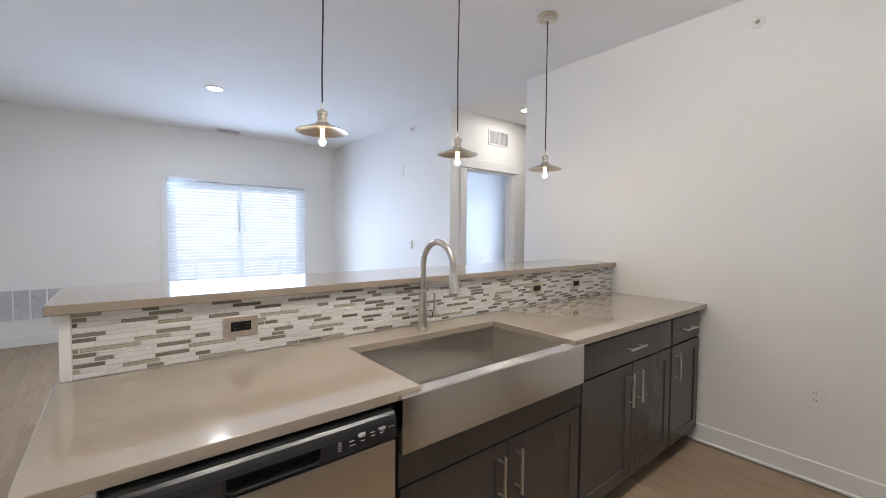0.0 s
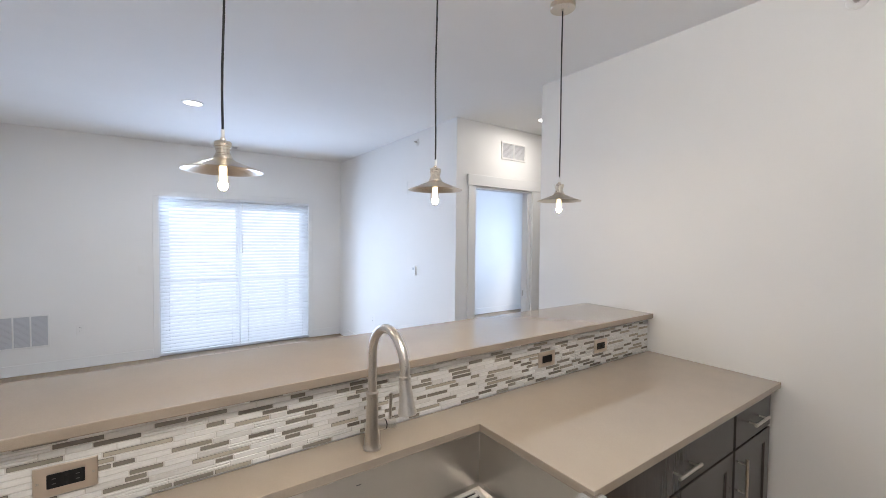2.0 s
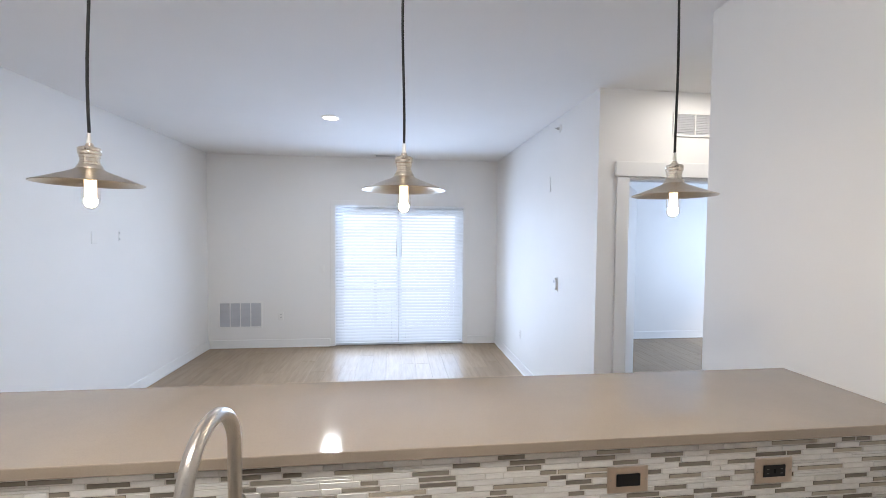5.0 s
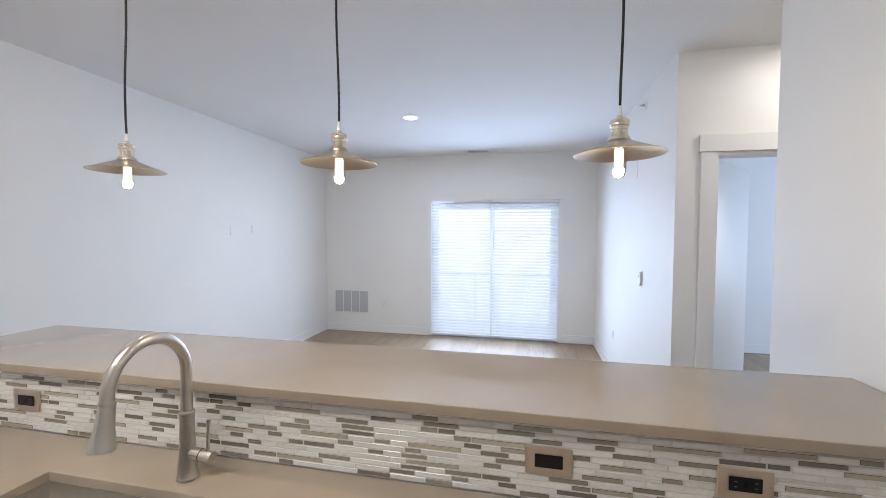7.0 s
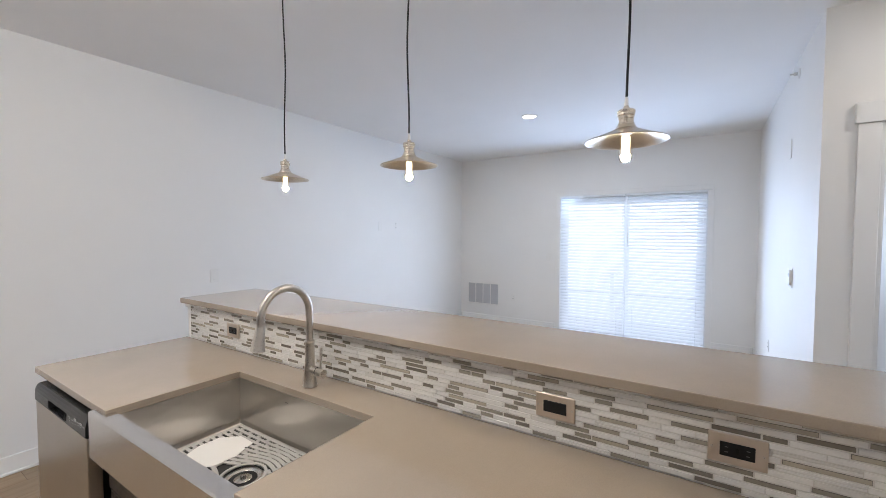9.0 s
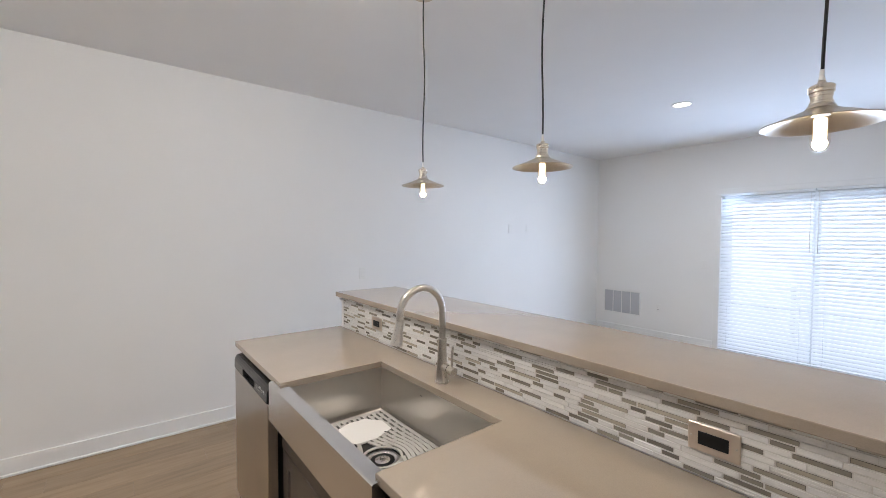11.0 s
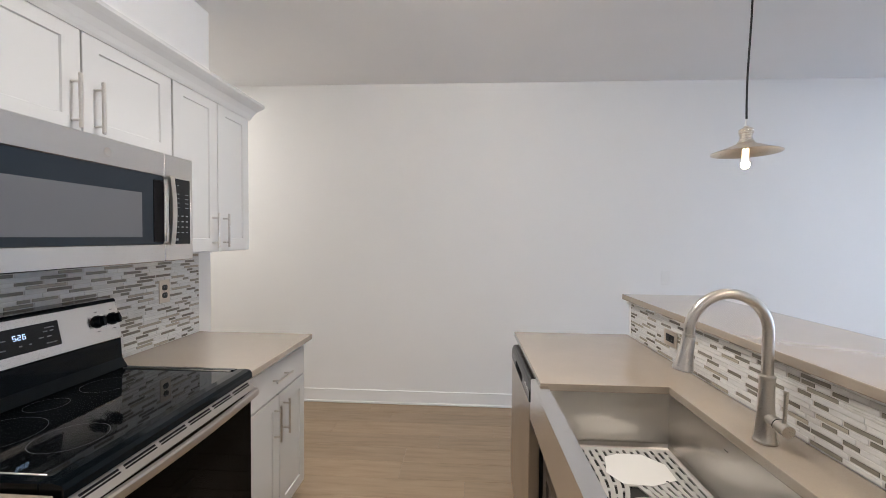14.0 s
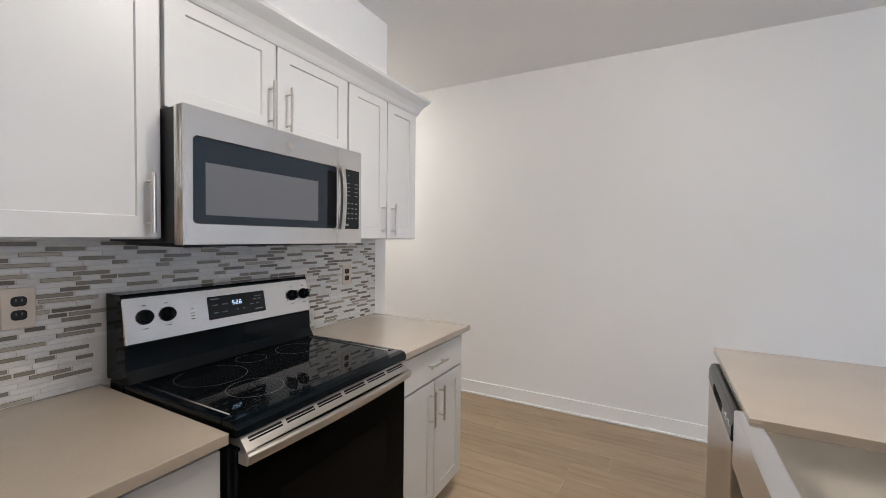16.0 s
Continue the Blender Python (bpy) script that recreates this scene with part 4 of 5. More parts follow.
vs_ = part("vent_strip", bm, M_STEEL_R, od, "sloping steel strip with vent slots")
tilt = math.atan2(VENT[0][1] - VENT[1][1], VENT[1][0] - VENT[0][0])
for k in range(6):
    xa = X0 + 0.030 + k * 0.1185
    for s0, s1 in ((0.0085, 0.0150), (0.0175, 0.0225)):
        bm = boxed(xa, xa + 0.104, s0, s1, -0.001, 0.0004, 0.0003)
        for vtx in bm.verts:
            s_, d_ = vtx.co.y, vtx.co.z
            vtx.co.y = VENT[0][0] + s_ * math.cos(tilt) + d_ * math.sin(tilt)
            vtx.co.z = VENT[0][1] - s_ * math.sin(tilt) + d_ * math.cos(tilt)
        part("vent_slot", bm, M_RECESS, vs_, "narrow dark vent slot")
bm = bmesh.new()
N = 20
sec = [(0.004, -0.0165), (0.012, -0.018), (0.019, -0.014), (0.022, -0.004), (0.021, 0.008), (0.016, 0.0135), (0.008, 0.0145), (0.004, 0.012)]
rows_ = []
for k in range(N + 1):
    u = k / N
    x = X0 + 0.010 + (X1 - X0 - 0.020) * u
    bow = 0.014 * math.sin(math.pi * u)
    rows_.append([bm.verts.new((x, 1.670 + bow + dy, 0.848 + dz)) for dy, dz in sec])
n_s = len(sec)
for a, b in zip(rows_, rows_[1:]):
    for i in range(n_s):
        q = bm.faces.new((a[i], a[(i + 1) % n_s], b[(i + 1) % n_s], b[i]))
        q.smooth = True
bm.faces.new(rows_[0])
bm.faces.new(rows_[-1])
for x in (X0 + 0.012, X1 - 0.042):
    box(bm, x - 0.004, x + 0.034, 1.650, 1.679, 0.829, 0.8625, 0.003)
part("handle", bm, M_STEEL_R, od, "wide bowed steel handle")
dd = part("storage_drawer", boxed(X0 + 0.004, X1 - 0.004, 1.577, 1.632, 0.045, 0.226, 0.003), M_STEEL_X, rg, "steel storage drawer")


# ---- pendants ----
def pendant(px):
    p = thing("pendant_lamp", (px, PEND_Y, CEIL), "brushed nickel pendant with flat shade and lit tubular bulb", "pendant lamp", "pendants over the bar")
    bm = lathe(bmesh.new(), px, PEND_Y, [(0.0, CEIL - 0.0005), (0.062, CEIL - 0.0005), (0.062, CEIL - 0.024), (0.059, CEIL - 0.027), (0.008, CEIL - 0.028), (0.007, CEIL - 0.034), (0.0, CEIL - 0.034)], 36)
    cn = part("canopy", bm, M_SHADE, p)
    for a in (0.6, 2.7, 4.8):
        part("screw", lathe(bmesh.new(), px + 0.035 * math.cos(a), PEND_Y + 0.035 * math.sin(a), [(0.004, CEIL - 0.0265), (0.004, CEIL - 0.030), (0.0, CEIL - 0.031)], 10), M_NICKEL, cn)
    pts = []
    for k in range(15):
        u = k / 14
        w = 0.006 * math.sin(u * 6.0 + px * 3) * math.sin(math.pi * u)
        pts.append((px + w, PEND_Y + w * 0.6, CEIL - 0.03 - u * (CEIL - 0.03 - 1.905)))
    part("cord", tube(bmesh.new(), pts, 0.0034, 8), M_CORD, p, "black fabric cord")
    part("strain_relief", tube(bmesh.new(), [(px, PEND_Y, 1.908), (px, PEND_Y, 1.894), (px, PEND_Y, 1.876)], [0.0045, 0.005, 0.007], 12), M_PLASTIC, p, "clear white cord grip")
    bm = lathe(bmesh.new(), px, PEND_Y, [(0.0, 1.884), (0.006, 1.884), (0.0075, 1.881), (0.0085, 1.877), (0.015, 1.875), (0.0205, 1.873), (0.0235, 1.870), (0.0235, 1.865), (0.0225, 1.8635), (0.0232, 1.862), (0.0230, 1.857), (0.0205, 1.855), (0.0205, 1.848), (0.0192, 1.847), (0.0192, 1.838), (0.0215, 1.836), (0.0215, 1.832), (0.0235, 1.830), (0.026, 1.826), (0.028, 1.820)], 28)
    part("socket", bm, M_SOCKET, p)
    prof = [(0.026, 1.8225), (0.034, 1.817), (0.055, 1.8085), (0.084, 1.797), (0.105, 1.7885), (0.1090, 1.7875), (0.1100, 1.7862), (0.1090, 1.7852), (0.104, 1.7862), (0.084, 1.7945), (0.055, 1.806), (0.034, 1.8145), (0.026, 1.820)]
    part("shade", lathe(bmesh.new(), px, PEND_Y, prof, 48), M_SHADE, p, "flat flared nickel shade")
    part("socket_core", lathe(bmesh.new(), px, PEND_Y, [(0.0, 1.822), (0.0165, 1.822), (0.0165, 1.806), (0.0, 1.806)], 20), M_SHADE, p)
    bm = lathe(bmesh.new(), px, PEND_Y, [(0.0140, 1.808), (0.0182, 1.798), (0.0182, 1.745), (0.0160, 1.735), (0.0120, 1.7275), (0.006, 1.7245), (0.0, 1.724)], 24)
    bl = part("bulb", bm, M_BULBGLASS, p, "clear tubular glass bulb")
    bl.visible_shadow = False
    bm = bmesh.new()
    for k in range(4):
        a = math.pi / 2 * k + 0.4
        x, y = px + 0.0072 * math.cos(a), PEND_Y + 0.0072 * math.sin(a)
        tube(bm, [(x, y, 1.802), (x, y, 1.797), (x, y, 1.752), (x, y, 1.744)], [0.002, 0.0048, 0.0044, 0.0015], 10)
    fl = part("filament", bm, M_BULB, bl, "glowing filament")
    fl.visible_shadow = False
    return p


for px in PENDANTS:
    pendant(px)


# ---- lamps in the ceiling ----
# The added entry and kitchen cans get the same body as the real one.
for k, (cx, cy) in enumerate(CANS):
    c = thing("recessed_light", (cx, cy, CEIL), "lit round recessed ceiling light with white trim, some unseen and added", "ceiling light", "recessed ceiling lights")
    part("trim_ring", lathe(bmesh.new(), cx, cy, [(0.092, CEIL - 0.0005), (0.091, CEIL - 0.005), (0.072, CEIL - 0.007), (0.070, CEIL - 0.0005)], 40), M_PLASTIC, c)
    part("lens", lathe(bmesh.new(), cx, cy, [(0.071, CEIL - 0.002), (0.05, CEIL - 0.0025), (0.0, CEIL - 0.0025)], 40), M_CANGLOW, c, "glowing lens")


# Glowing body of the added kitchen fill; no such fixture is known.
dm = thing("added_fill_dome", (DOME[0], DOME[1], CEIL), "glowing white dome, added unseen on the ceiling to fill the kitchen", "ceiling light")
part("base", lathe(bmesh.new(), *DOME, [(0.0, CEIL - 0.0005), (0.15, CEIL - 0.0005), (0.15, CEIL - 0.02), (0.14, CEIL - 0.021)], 36), M_NICKEL, dm)
gd = part("glass", lathe(bmesh.new(), *DOME, [(0.142, CEIL - 0.022), (0.135, CEIL - 0.06), (0.11, CEIL - 0.095), (0.06, CEIL - 0.118), (0.0, CEIL - 0.124)], 36), M_CANGLOW, dm, "glowing white glass")
gd.visible_shadow = False

# ---- wall plates and small fixtures ----
def plate_part(name, w, h, d, parent, origin, u, n, off=(0, 0), lift=0.0, material=M_PLASTIC, bevel=0.0015, label=""):
    """A small block on a wall: w along u, h up, d proud along n."""
    o, u, n = Vector(origin), Vector(u), Vector(n)
    if bevel > 0.005:
        bm = bmesh.new()
        lo_, hi_ = ([bm.verts.new(p) for p in rounded(-w / 2, w / 2, -h / 2, h / 2, min(w, h) * 0.36, z)] for z in (0, d))
        bm.faces.new(hi_)
        bm.faces.new(lo_[::-1])
        for i in range(len(lo_)):
            bm.faces.new((lo_[i], lo_[(i + 1) % len(lo_)], hi_[(i + 1) % len(lo_)], hi_[i]))
    else:
        bm = boxed(-w / 2, w / 2, -h / 2, h / 2, 0, d, min(bevel, d * 0.45, w * 0.3, h * 0.3))
    for vtx in bm.verts:
        c = vtx.co.copy()
        vtx.co = o + u * (c.x + off[0]) + Vector((0, 0, c.y + off[1])) + n * (c.z + lift)
    return part(name, bm, material, parent, label)


def outlet(origin, u, n, label, w=0.072, h=0.116, plate=M_PLASTIC, face=M_PLASTIC, slots=M_BLACK, name="outlet", horizontal=False, style="duplex", group=""):
    t = thing(name, origin, label, "outlet" if name == "outlet" else "switch", group)
    pw, ph = (h, w) if horizontal else (w, h)
    cov = plate_part("cover_plate", pw, ph, 0.005, t, origin, u, n, material=plate, bevel=0.002)
    ax = (lambda a: (a, 0)) if horizontal else (lambda a: (0, a))
    if style == "duplex":
        for s in (-0.0195, 0.0195):
            rc = plate_part("receptacle", 0.028 if horizontal else 0.033, 0.033 if horizontal else 0.028, 0.0025, t, origin, u, n, ax(s), 0.0048, face, 0.006)
            for dx in (-0.006, 0.006):
                o2 = (s, dx) if horizontal else (dx, s + 0.003)
                plate_part("slot", 0.008 if horizontal else 0.0032, 0.0032 if horizontal else 0.008, 0.0006, rc, origin, u, n, o2, 0.0072, slots, 0)
    elif style == "decora":
        rc = plate_part("insert", 0.068 if horizontal else 0.034, 0.034 if horizontal else 0.068, 0.003, t, origin, u, n, (0, 0), 0.0048, face, 0.002)
        if slots:
            for s in (-0.021, 0.021):
                for dx in (-0.006, 0.006):
                    o2 = (s, dx) if horizontal else (dx, s)
                    plate_part("slot", 0.007 if horizontal else 0.002, 0.002 if horizontal else 0.007, 0.0006, rc, origin, u, n, o2, 0.0077, M_PRINTDARK, 0)
            plate_part("test_button", 0.006, 0.012, 0.0008, rc, origin, u, n, (0, 0), 0.0077, M_DWGREY, 0)
    elif style == "rocker":
        plate_part("rocker", 0.034, 0.068, 0.004, t, origin, u, n, (0, 0), 0.0048, face, 0.002)
    for s in (-1, 1):
        o2 = (s * (ph * 0 + pw * 0.43), 0) if horizontal else (0, s * ph * 0.41)
        plate_part("screw", 0.0055, 0.0055, 0.0012, t, origin, u, n, o2 if style != "duplex" or horizontal else (0, 0 if s < 0 else 0.0001), 0.0048, M_NICKEL if plate is M_PLATE else M_PLASTIC, 0.0015)
    return t


XP, YN, YP = (1, 0, 0), (0, -1, 0), (0, 1, 0)
g_ = "nickel outlets in the peninsula backsplash"
outlet((3.370, TILE - 0.0005, 1.016), XP, YN, "nickel plate with black GFCI outlet in the mosaic tile", plate=M_PLATE, face=M_BLACK, horizontal=True, style="decora", group=g_)
outlet((5.073, TILE - 0.0005, 1.018), XP, YN, "nickel plate with a plain black insert in the mosaic tile", plate=M_PLATE, face=M_BLACK, slots=None, horizontal=True, style="decora", group=g_)
outlet((5.506, TILE - 0.0005, 1.018), XP, YN, "nickel plate with black outlet near the white wall", plate=M_PLATE, face=M_BLACK, horizontal=True, style="decora", group=g_)
outlet((4.657, RF + 0.0005, 1.190), XP, YP, "nickel plate with black duplex outlet beside the range", plate=M_PLATE, face=M_BLACK, slots=M_PRINTDARK)
outlet((3.308, RF + 0.0005, 1.182), XP, YP, "nickel plate with black duplex outlet near the tile end", plate=M_PLATE, face=M_BLACK, slots=M_PRINTDARK)
outlet((RIGHT, 2.263, 0.475), (0, 1, 0), (-1, 0, 0), "white duplex outlet low on the kitchen wall", w=0.078, h=0.122)
outlet((LIV_R, 7.265, 0.445), (0, 1, 0), (-1, 0, 0), "white duplex outlet low on the living room wall")
outlet((2.775, FAR, 0.456), XP, YN, "white duplex outlet beside the return grille")
outlet((3.362, FAR, 1.145), XP, YN, "white light switch beside the sliding door", name="light_switch", style="rocker")
outlet((LEFT, 4.18, 1.143), (0, 1, 0), (1, 0, 0), "white switch plate on the long wall", name="light_switch", style="rocker")
outlet((LEFT, 6.36, 1.615), (0, 1, 0), (1, 0, 0), "white blank cable plate high on the long wall", name="blank_plate", style="none")
tv = thing("cable_outlet", (LEFT, 6.69, 1.625), "small cable outlet with two dark holes on the wall", "outlet")
plate_part("cover_plate", 0.03, 0.10, 0.003, tv, (LEFT, 6.69, 1.625), (0, 1, 0), (1, 0, 0))
for s in (-0.03, 0.03):
    plate_part("hole", 0.010, 0.014, 0.0012, tv, (LEFT, 6.69, 1.625), (0, 1, 0), (1, 0, 0), (0, s), 0.0025, M_PRINTDARK, 0.001)
th = thing("thermostat", (LIV_R, 6.165, 1.205), "white wall thermostat with grey screen", "thermostat")
plate_part("body", 0.085, 0.115, 0.018, th, (LIV_R, 6.165, 1.205), (0, 1, 0), (-1, 0, 0), bevel=0.006)
plate_part("screen", 0.04, 0.025, 0.0006, th, (LIV_R, 6.165, 1.205), (0, 1, 0), (-1, 0, 0), (0, 0.02), 0.0175, M_VENT, 0, "grey screen")
plate_part("back_plate", 0.105, 0.14, 0.004, th, (LIV_R, 6.165, 1.205), (0, 1, 0), (-1, 0, 0))
ch = thing("door_chime", (LIV_R, 6.37, 2.175), "slim white chime box high on the living room wall", "chime")
plate_part("box", 0.075, 0.15, 0.006, ch, (LIV_R, 6.37, 2.175), (0, 1, 0), (-1, 0, 0), bevel=0.004)


def sprinkler(y, z, x, s):
    """A side-wall sprinkler: round escutcheon, short body, deflector."""
    t = thing("sprinkler", (x, y, z), "small white side-wall sprinkler head with round plate", "sprinkler", "sprinklers")
    def at(prof):
        bm = lathe(bmesh.new(), 0, 0, prof, 24)
        bm.transform(pose(x, y, z, 0, 90 * s, 0))
        return bm
    part("escutcheon", at([(0.0, 0.0), (0.038, 0.0), (0.036, 0.006), (0.022, 0.012), (0.014, 0.012)]), M_PLASTIC, t)
    part("body", at([(0.012, 0.010), (0.012, 0.030), (0.006, 0.034), (0.005, 0.055), (0.0, 0.055)]), M_NICKEL, t)
    part("deflector", at([(0.0, 0.054), (0.014, 0.054), (0.014, 0.056), (0.0, 0.056)]), M_PLASTIC, t)


sprinkler(2.589, 2.622, RIGHT, -1)
sprinkler(6.125, 2.667, LIV_R, -1)


# ---- grilles ----
def grille(origin, u, n, w, h, cols, slats, label, name="return_grille"):
    t = thing(name, origin, label, "vent grille")
    plate_part("backing", w - 0.03, h - 0.03, 0.002, t, origin, u, n, material=M_VENT, bevel=0)
    e = 0.018
    for o, ww, hh in (((0, h / 2 - e / 2), w, e), ((0, -h / 2 + e / 2), w, e), ((-w / 2 + e / 2, 0), e, h - 2 * e + 0.0006), ((w / 2 - e / 2, 0), e, h - 2 * e + 0.0006)):
        plate_part("frame", ww, hh, 0.009, t, origin, u, n, o)
    inner = w - 2 * e
    for c in range(1, cols):
        plate_part("mullion", 0.014, h - 2 * e + 0.0006, 0.0085, t, origin, u, n, (-inner / 2 + inner * c / cols, 0))
    for k in range(slats):
        z = -h / 2 + e + (h - 2 * e) * (k + 0.5) / slats
        o, uu, nn = Vector(origin), Vector(u), Vector(n)
        bm = bmesh.new()
        vs = []
        for s in (-inner / 2, inner / 2):
            vs.append([bm.verts.new(o + uu * s + Vector((0, 0, z + a)) + nn * b) for a, b in ((0.005, 0.0025), (-0.004, 0.007), (-0.005, 0.0065), (0.004, 0.002))])
        for i in range(4):
            bm.faces.new((vs[0][i], vs[0][(i + 1) % 4], vs[1][(i + 1) % 4], vs[1][i]))
        bm.faces.new(vs[0])
        bm.faces.new(vs[1])
        part("slat", bm, M_VENT, t)
    return t


grille((2.215, FAR, 0.481), XP, YN, 0.60, 0.375, 4, 26, "wide white return air grille with four louvred panels")
grille((6.742, HALL1, 2.533), XP, YN, 0.365, 0.19, 2, 12, "white two-panel transfer grille above the doorway", "transfer_grille")
cv = thing("ceiling_vent", (4.285, 8.29, CEIL), "slim white ceiling supply register near the sliding door", "vent")
part("frame", boxed(4.125, 4.445, 8.22, 8.36, CEIL - 0.006, CEIL - 0.0005, 0.002), M_PLASTIC, cv)
for k in range(6):
    y = 8.24 + k * 0.02
    part("slat", boxed(4.145, 4.425, y, y + 0.008, CEIL - 0.011, CEIL - 0.0058, 0.001), M_VENT, cv)

# ---- sliding door, blinds, balcony ----
sd = thing("window_1", (4.48, FAR + 0.06, 0), "white vinyl sliding glass door to the balcony", "sliding door", kind="structure")
y0, y1 = FAR + 0.03, FAR + 0.10
bm = boxed(WX0, WX0 + 0.045, y0, y1, 0.0, WZ1, 0.002)
box(bm, WX1 - 0.045, WX1, y0, y1, 0.0, WZ1, 0.002)
box(bm, WX0 + 0.045, WX1 - 0.045, y0, y1, WZ1 - 0.045, WZ1, 0.002)
box(bm, WX0 + 0.045, WX1 - 0.045, y0, y1, 0.0, 0.045, 0.002)
part("window_frame", bm, M_VINYL, sd)
for x0, x1, ya in ((WX0 + 0.046, 4.52, FAR + 0.034), (4.44, WX1 - 0.046, FAR + 0.066)):
    bm = boxed(x0, x0 + 0.07, ya, ya + 0.03, 0.046, WZ1 - 0.046, 0.002)
    box(bm, x1 - 0.07, x1, ya, ya + 0.03, 0.046, WZ1 - 0.046, 0.002)
    box(bm, x0 + 0.07, x1 - 0.07, ya, ya + 0.03, WZ1 - 0.115, WZ1 - 0.046, 0.002)
    box(bm, x0 + 0.07, x1 - 0.07, ya, ya + 0.03, 0.046, 0.13, 0.002)
    ps = part("door_panel", bm, M_VINYL, sd)
    pn = part("pane", boxed(x0 + 0.071, x1 - 0.071, ya + 0.012, ya + 0.018, 0.131, WZ1 - 0.116), M_GLASS, ps, "clear glass pane")
    pn.visible_shadow = False
bm = boxed(WX0 - 0.065, WX0, FAR - 0.014, FAR, 0, WZ1, 0.002)
box(bm, WX1, WX1 + 0.065, FAR - 0.014, FAR, 0, WZ1, 0.002)
box(bm, WX0 - 0.065, WX1 + 0.065, FAR - 0.014, FAR, WZ1 + 0.0005, WZ1 + 0.065, 0.002)
structure("trim_sliding_door", bm, M_WALL, "white flat casing round the sliding door", "trim")


def blind(x0, x1, wand):
    b = thing("window_blind", ((x0 + x1) / 2, FAR - 0.03, WZ1), "white horizontal slat blind, lowered, slats half open", "blind", "blinds on the sliding door")
    y = FAR - 0.030
    part("headrail", boxed(x0, x1, y - 0.026, FAR + 0.004, WZ1 - 0.034, WZ1 - 0.004, 0.002), M_BLIND, b)
    n_ = 44
    zt, zb = WZ1 - 0.046, 0.06
    tilt = radians(SLAT)
    hw = 0.025
    bm = bmesh.new()
    lo = []
    for s, dz in ((-1, 0.0), (-0.5, 0.0022), (0, 0.003), (0.5, 0.0022), (1, 0.0)):
        yy, zz = s * hw, dz
        lo.append((yy * math.cos(tilt) - zz * math.sin(tilt), yy * math.sin(tilt) + zz * math.cos(tilt)))
    top_, bot_ = [], []
    for x in (x0 + 0.004, x1 - 0.004):
        top_.append([bm.verts.new((x - b.location.x, a, c + 0.0014)) for a, c in lo])
        bot_.append([bm.verts.new((x - b.location.x, a, c - 0.0014)) for a, c in lo])
    for i in range(4):
        bm.faces.new((top_[0][i], top_[0][i + 1], top_[1][i + 1], top_[1][i]))
        bm.faces.new((bot_[0][i], bot_[1][i], bot_[1][i + 1], bot_[0][i + 1]))
    for i in (0, 4):
        bm.faces.new((top_[0][i], top_[1][i], bot_[1][i], bot_[0][i]))
    for k in (0, 1):
        bm.faces.new(top_[k] + bot_[k][::-1])
    me = finish(bm, "slat", M_BLIND)
    for k in range(n_):
        z = zb + 0.03 + (zt - zb - 0.03) * k / (n_ - 1)
        o = new("slat", me)
        o.parent = b
        o.location = (0, y - b.location.y, z - b.location.z)
        o.rotation_euler = (radians(random.uniform(-1.5, 1.5)), 0, 0)
    part("bottom_rail", boxed(x0 + 0.002, x1 - 0.002, y - 0.022, y + 0.022, 0.035, 0.056, 0.003), M_BLIND, b)
    for x in (x0 + 0.10, x1 - 0.10):
        bm = tube(bmesh.new(), [(x, y - 0.027, zt + 0.01), (x, y - 0.027, 0.05)], 0.0012, 6)
        tube(bm, [(x, y + 0.027, zt + 0.01), (x, y + 0.027, 0.05)], 0.0012, 6)
        part("ladder_cord", bm, M_BLIND, b)
    if wand:
        part("wand", tube(bmesh.new(), [(wand, y - 0.036, WZ1 - 0.05), (wand, y - 0.038, WZ1 - 0.75)], 0.004, 8), M_PLASTIC, b, "clear tilt wand")


blind(WX0 + 0.006, 4.474, 4.44)
blind(4.482, WX1 - 0.006, 4.51)

structure("balcony_floor", boxed(2.6, 6.4, FAR + T, FAR + 1.46, -0.22, -0.05), M_DECK, "grey balcony deck outside the sliding door", "balcony floor")
rail = thing("balcony_railing", (4.06, FAR + 1.38, -0.05), "white balcony railing with slim posts and thin horizontal bars", "railing")
for x in (2.66, 4.06, 5.46):
    part("post", boxed(x - 0.03, x + 0.03, FAR + 1.35, FAR + 1.41, -0.05, 0.82, 0.004), M_RAIL, rail)
part("top_rail", boxed(2.62, 6.35, FAR + 1.36, FAR + 1.40, 0.821, 0.839, 0.004), M_RAIL, rail)
for z in (0.10, 0.28, 0.46, 0.64):
    part("bar", tube(bmesh.new(), [(2.63, FAR + 1.38, z), (6.34, FAR + 1.38, z)], 0.005, 8), M_RAIL, rail)
structure("backdrop", boxed(-25, 35, FAR + 14, FAR + 14.1, -3, 16), M_SKYGLOW, "bright overcast sky beyond the balcony", "sky")
structure("ground", boxed(-400, 400, -400, 400, -3.2, -3.0), M_GRASS, "grassy ground outside the building", "ground")
bw = thing("window_2", (10.4, 7.0, 0.8), "white framed bedroom window", "window", kind="structure")
bm = boxed(10.38, 10.44, 6.2, 6.25, 0.8, 2.2)
box(bm, 10.38, 10.44, 7.75, 7.8, 0.8, 2.2)
box(bm, 10.38, 10.44, 6.25, 7.75, 2.15, 2.2)
box(bm, 10.38, 10.44, 6.25, 7.75, 0.8, 0.85)
part("window_frame", bm, M_VINYL, bw)


# ---- floor planks and mosaic tiles ----
floor = bpy.data.objects["floor"]
PW, PL, GAP = 0.182, 1.22, 0.0007
meshes = {}


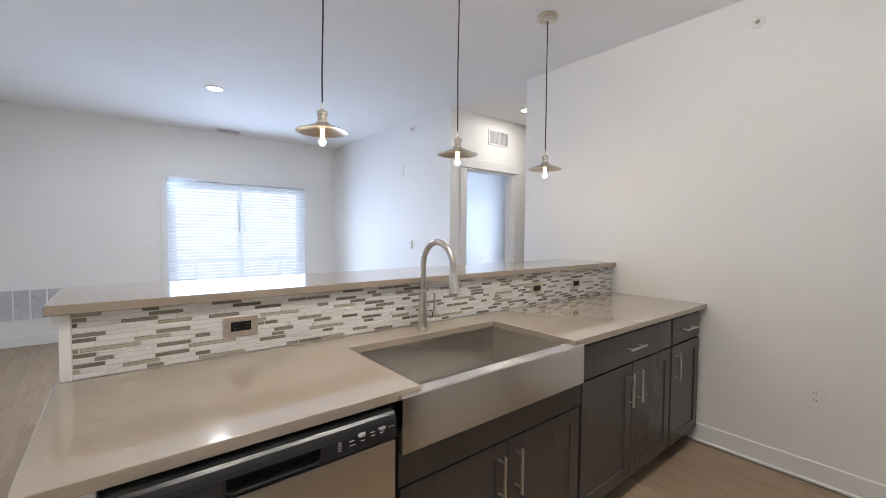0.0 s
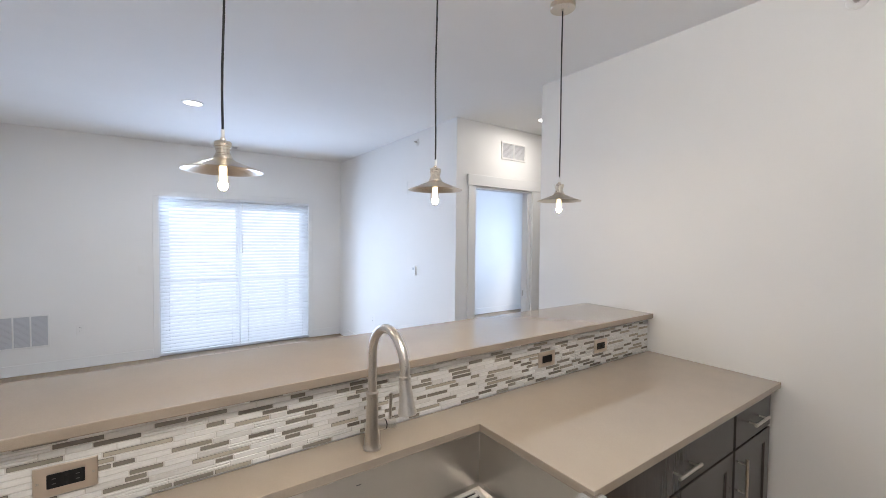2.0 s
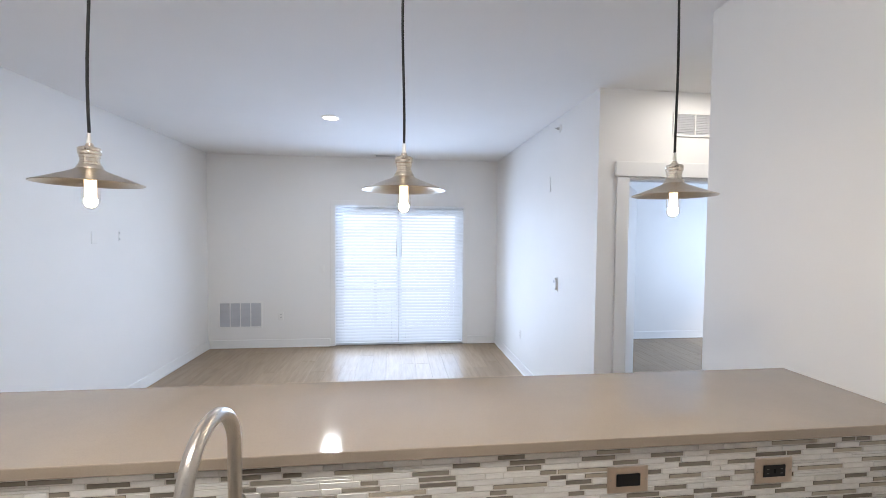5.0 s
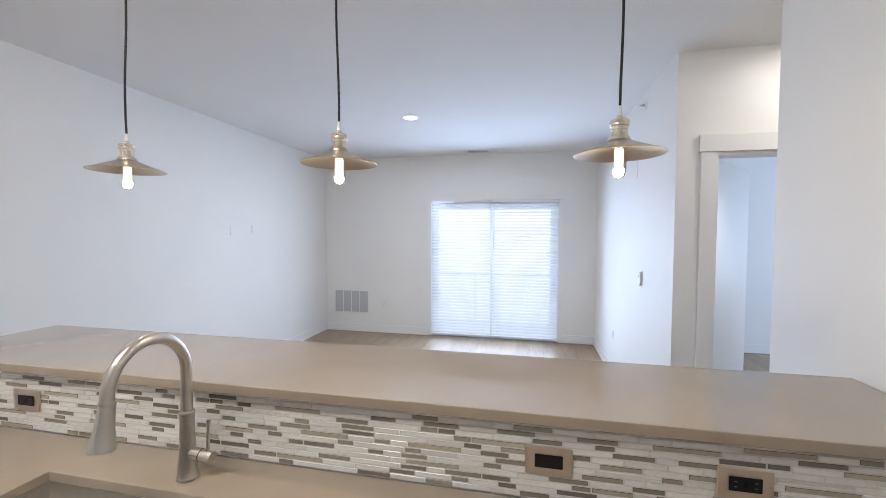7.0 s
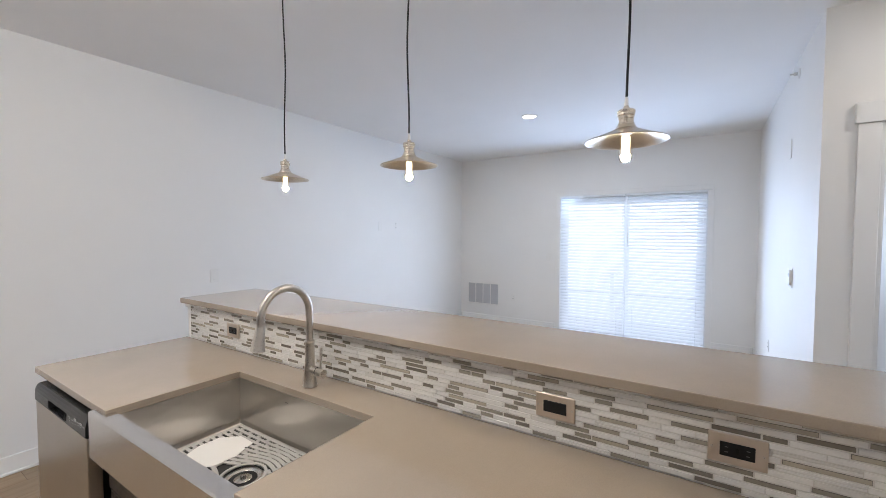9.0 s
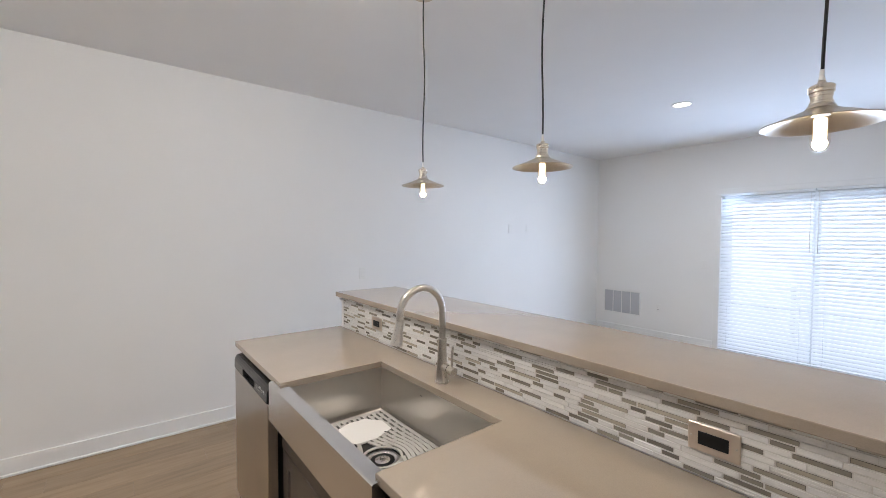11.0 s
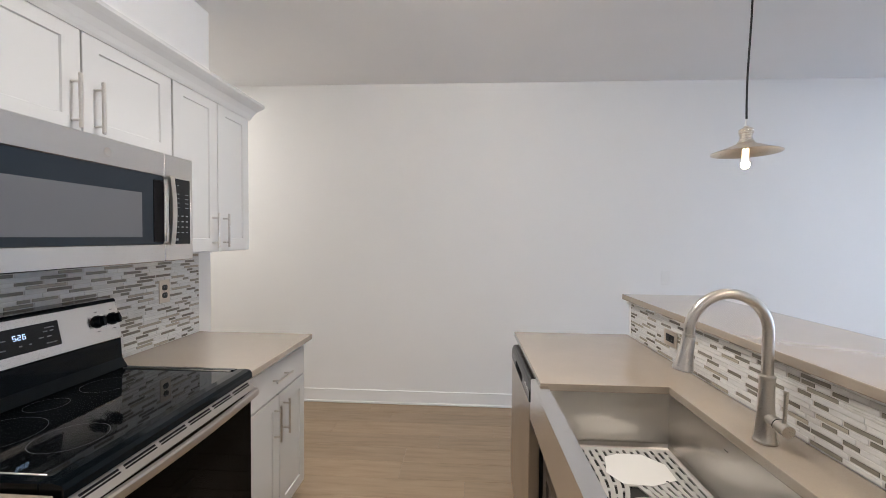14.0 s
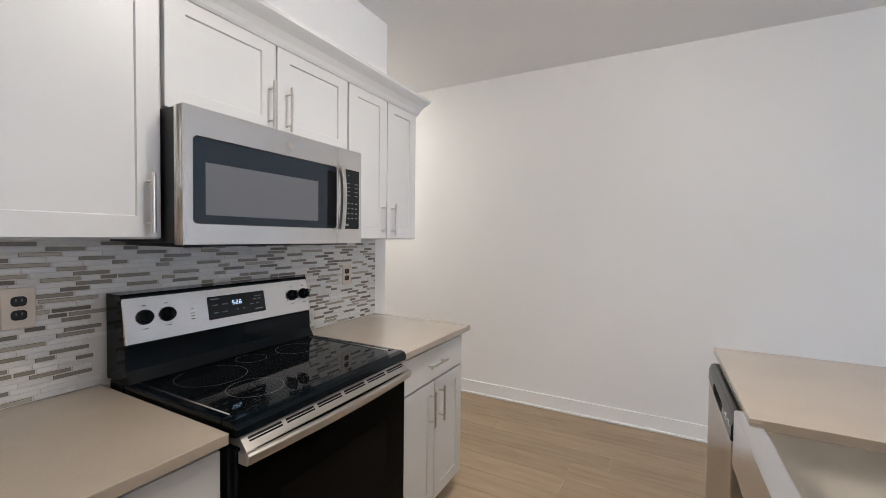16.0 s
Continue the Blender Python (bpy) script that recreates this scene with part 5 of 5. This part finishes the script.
def plank(xa, xb, ya, yb):
    key = (round(xb - xa, 3), round(yb - ya, 3))
    if key not in meshes:
        w, ln = key
        meshes[key] = finish(boxed(-w / 2 + GAP, w / 2 - GAP, -ln / 2 + GAP, ln / 2 - GAP, -0.0045, 0.0, 0.0012), "plank", M_PLANK)
    o = new("plank", meshes[key])
    o.parent = floor
    o.location = ((xa + xb) / 2, (ya + yb) / 2, 0.0)


rng = random.Random(7)


def lay(x0, x1, y0, y1):
    """Staggered rows of planks that fill a rectangle, cut at its edges."""
    x = x0
    while x < x1 - 0.01:
        y = y0 - rng.choice((0.1, 0.3, 0.5, 0.7, 0.9, 1.1))
        while y < y1 - 0.02:
            plank(x, min(x + PW, x1), max(y, y0), min(y + PL, y1))
            y += PL
        x += PW


ENTRY, HALLX = LEFT + 6 * PW, LEFT + 23 * PW
lay(LEFT, ENTRY, -1.45, FAR)
lay(ENTRY, HALLX, BACK, FAR)
lay(HALLX, 9.7, HALL0, FAR)

PITCH, ROW = 0.01545, 0.0137


def mosaic(parent, x0, x1, z0, rows, y, f, near0, near1, skip, seed, glassy=0.70):
    """Staggered strips of glass and marble. Strips between near0 and near1 are pieces of their own, the rest is joined."""
    rng = random.Random(seed)
    data, rest = {}, {}
    made = 0
    def add(a, b, zc, h, m):
        nonlocal made
        for sx0, sx1, sz0, sz1 in skip:
            if b > sx0 and a < sx1 and zc + h / 2 > sz0 and zc - h / 2 < sz1:
                return
        depth = 0.0075 if m is not M_TWHITE else 0.0085
        if m is not M_TWHITE:
            a, b, h = a + 0.0008, b - 0.0008, h - 0.0014
        c, ln = (a + b) / 2, b - a - 0.0016
        if ln < 0.004:
            return
        if near0 <= c <= near1 and made < 300:
            key = (round(ln, 3), round(h, 4), m.name)
            if key not in data:
                data[key] = finish(boxed(-ln / 2, ln / 2, -depth / 2, depth / 2, -h / 2, h / 2, 0.0008 if m is M_TWHITE else 0.0014), "tile", m)
                if m is not M_TWHITE:
                    data[key].materials.append(M_TEDGESHADE)
                    for q in data[key].polygons:
                        q.material_index = 0 if abs(q.normal.y) > 0.9 else 1
            o = new("tile", data[key])
            o.parent = parent
            o.location = (c, y - f * depth / 2 + (0 if m is M_TWHITE else -f * 0.0012), zc)
            made += 1
        else:
            yy = y - f * depth / 2 + (0 if m is M_TWHITE else -f * 0.0012)
            rest.setdefault(m.name, [m, [], []])
            vs, fs = rest[m.name][1:]
            n = len(vs)
            i_ = 0.0008 if m is M_TWHITE else 0.0014
            back_, front = yy - f * depth / 2, yy + f * depth / 2
            for yv, e in ((back_, 0), (front - f * i_, 0), (front, i_)):
                vs += [(a + 0.0008 + e, yv, zc - h / 2 + e), (b - 0.0008 - e, yv, zc - h / 2 + e), (b - 0.0008 - e, yv, zc + h / 2 - e), (a + 0.0008 + e, yv, zc + h / 2 - e)]
            for k in (0, 4):
                for i in range(4):
                    q = (n + k + i, n + k + (i + 1) % 4, n + k + 4 + (i + 1) % 4, n + k + 4 + i)
                    fs.append(q if f < 0 else q[::-1])
            q = (n + 8, n + 9, n + 10, n + 11)
            fs.append(q if f < 0 else q[::-1])
    below = []
    for r in range(rows):
        zc = z0 + PITCH * (r + 0.5)
        x = x0 - rng.uniform(0, 0.08)
        kind = rng.random() < 0.5
        here = []
        while x < x1:
            if kind:
                ln = rng.choice((0.048, 0.048, 0.075, 0.098, 0.098, 0.098))
                cover = sum(max(0, min(x + ln, q) - max(x, p_)) for p_, q in below)
                if cover > 0.6 * ln and rng.random() < 0.75:
                    kind = False
            if kind:
                m = M_TGLASS
                if rng.random() < 0.22:
                    m, ln = M_TLIGHT, rng.choice((0.098, 0.148))
                here.append((x, x + ln))
            else:
                ln = rng.choice((0.048, 0.075, 0.098, 0.098, 0.148))
                m = M_TWHITE
            a, b = max(x, x0), min(x + ln, x1)
            if b - a > 0.006:
                if m is M_TWHITE and ln > 0.12 and rng.random() < 0.4:
                    add(a, b, zc - 0.0036, 0.0060, m)
                    add(a, b, zc + 0.0036, 0.0060, m)
                else:
                    add(a, b, zc, ROW, m)
            x += ln
            kind = (rng.random() < 0.16) if kind else (rng.random() < glassy)
        below = here
    for m, vs, fs in rest.values():
        me = bpy.data.meshes.new("tile_field")
        me.from_pydata(vs, [], fs)
        me.materials.append(m)
        if m is not M_TWHITE:
            me.materials.append(M_TEDGESHADE)
            for k, q in enumerate(me.polygons):
                q.material_index = 0 if k % 9 == 8 else 1
        o = new("tile_field", me)
        o.parent = parent
        tagged(o, "", "", "", "stuff")


bs1 = structure("backsplash_peninsula", boxed(2.912, RIGHT - 0.001, TILE + 0.0022, 3.4583, CT, 1.116), M_GROUT, "grey, sand and white mosaic strip tile on the half wall", "backsplash")
mosaic(bs1, 2.913, RIGHT - 0.002, CT + 0.0008, 13, TILE, -1, 3.0, 5.2, [], 3)
bs2 = structure("backsplash_range", boxed(3.036, 5.38, BACK + 0.0003, RF - 0.0022, CT, 1.388), M_GROUT, "grey, sand and white mosaic strip tile behind the range", "backsplash")
mosaic(bs2, 3.036, 5.38, CT + 0.0008, 30, RF, 1, 3.036, 4.0, [(3.71, 4.45, 0.80, 1.19)], 5, 0.88)
structure("trim_tile_edge", boxed(2.8855, 2.9118, TILE + 0.001, 3.4583, CT, 1.116, 0.001), M_TRIM, "white edge strip at the end of the mosaic", "trim")
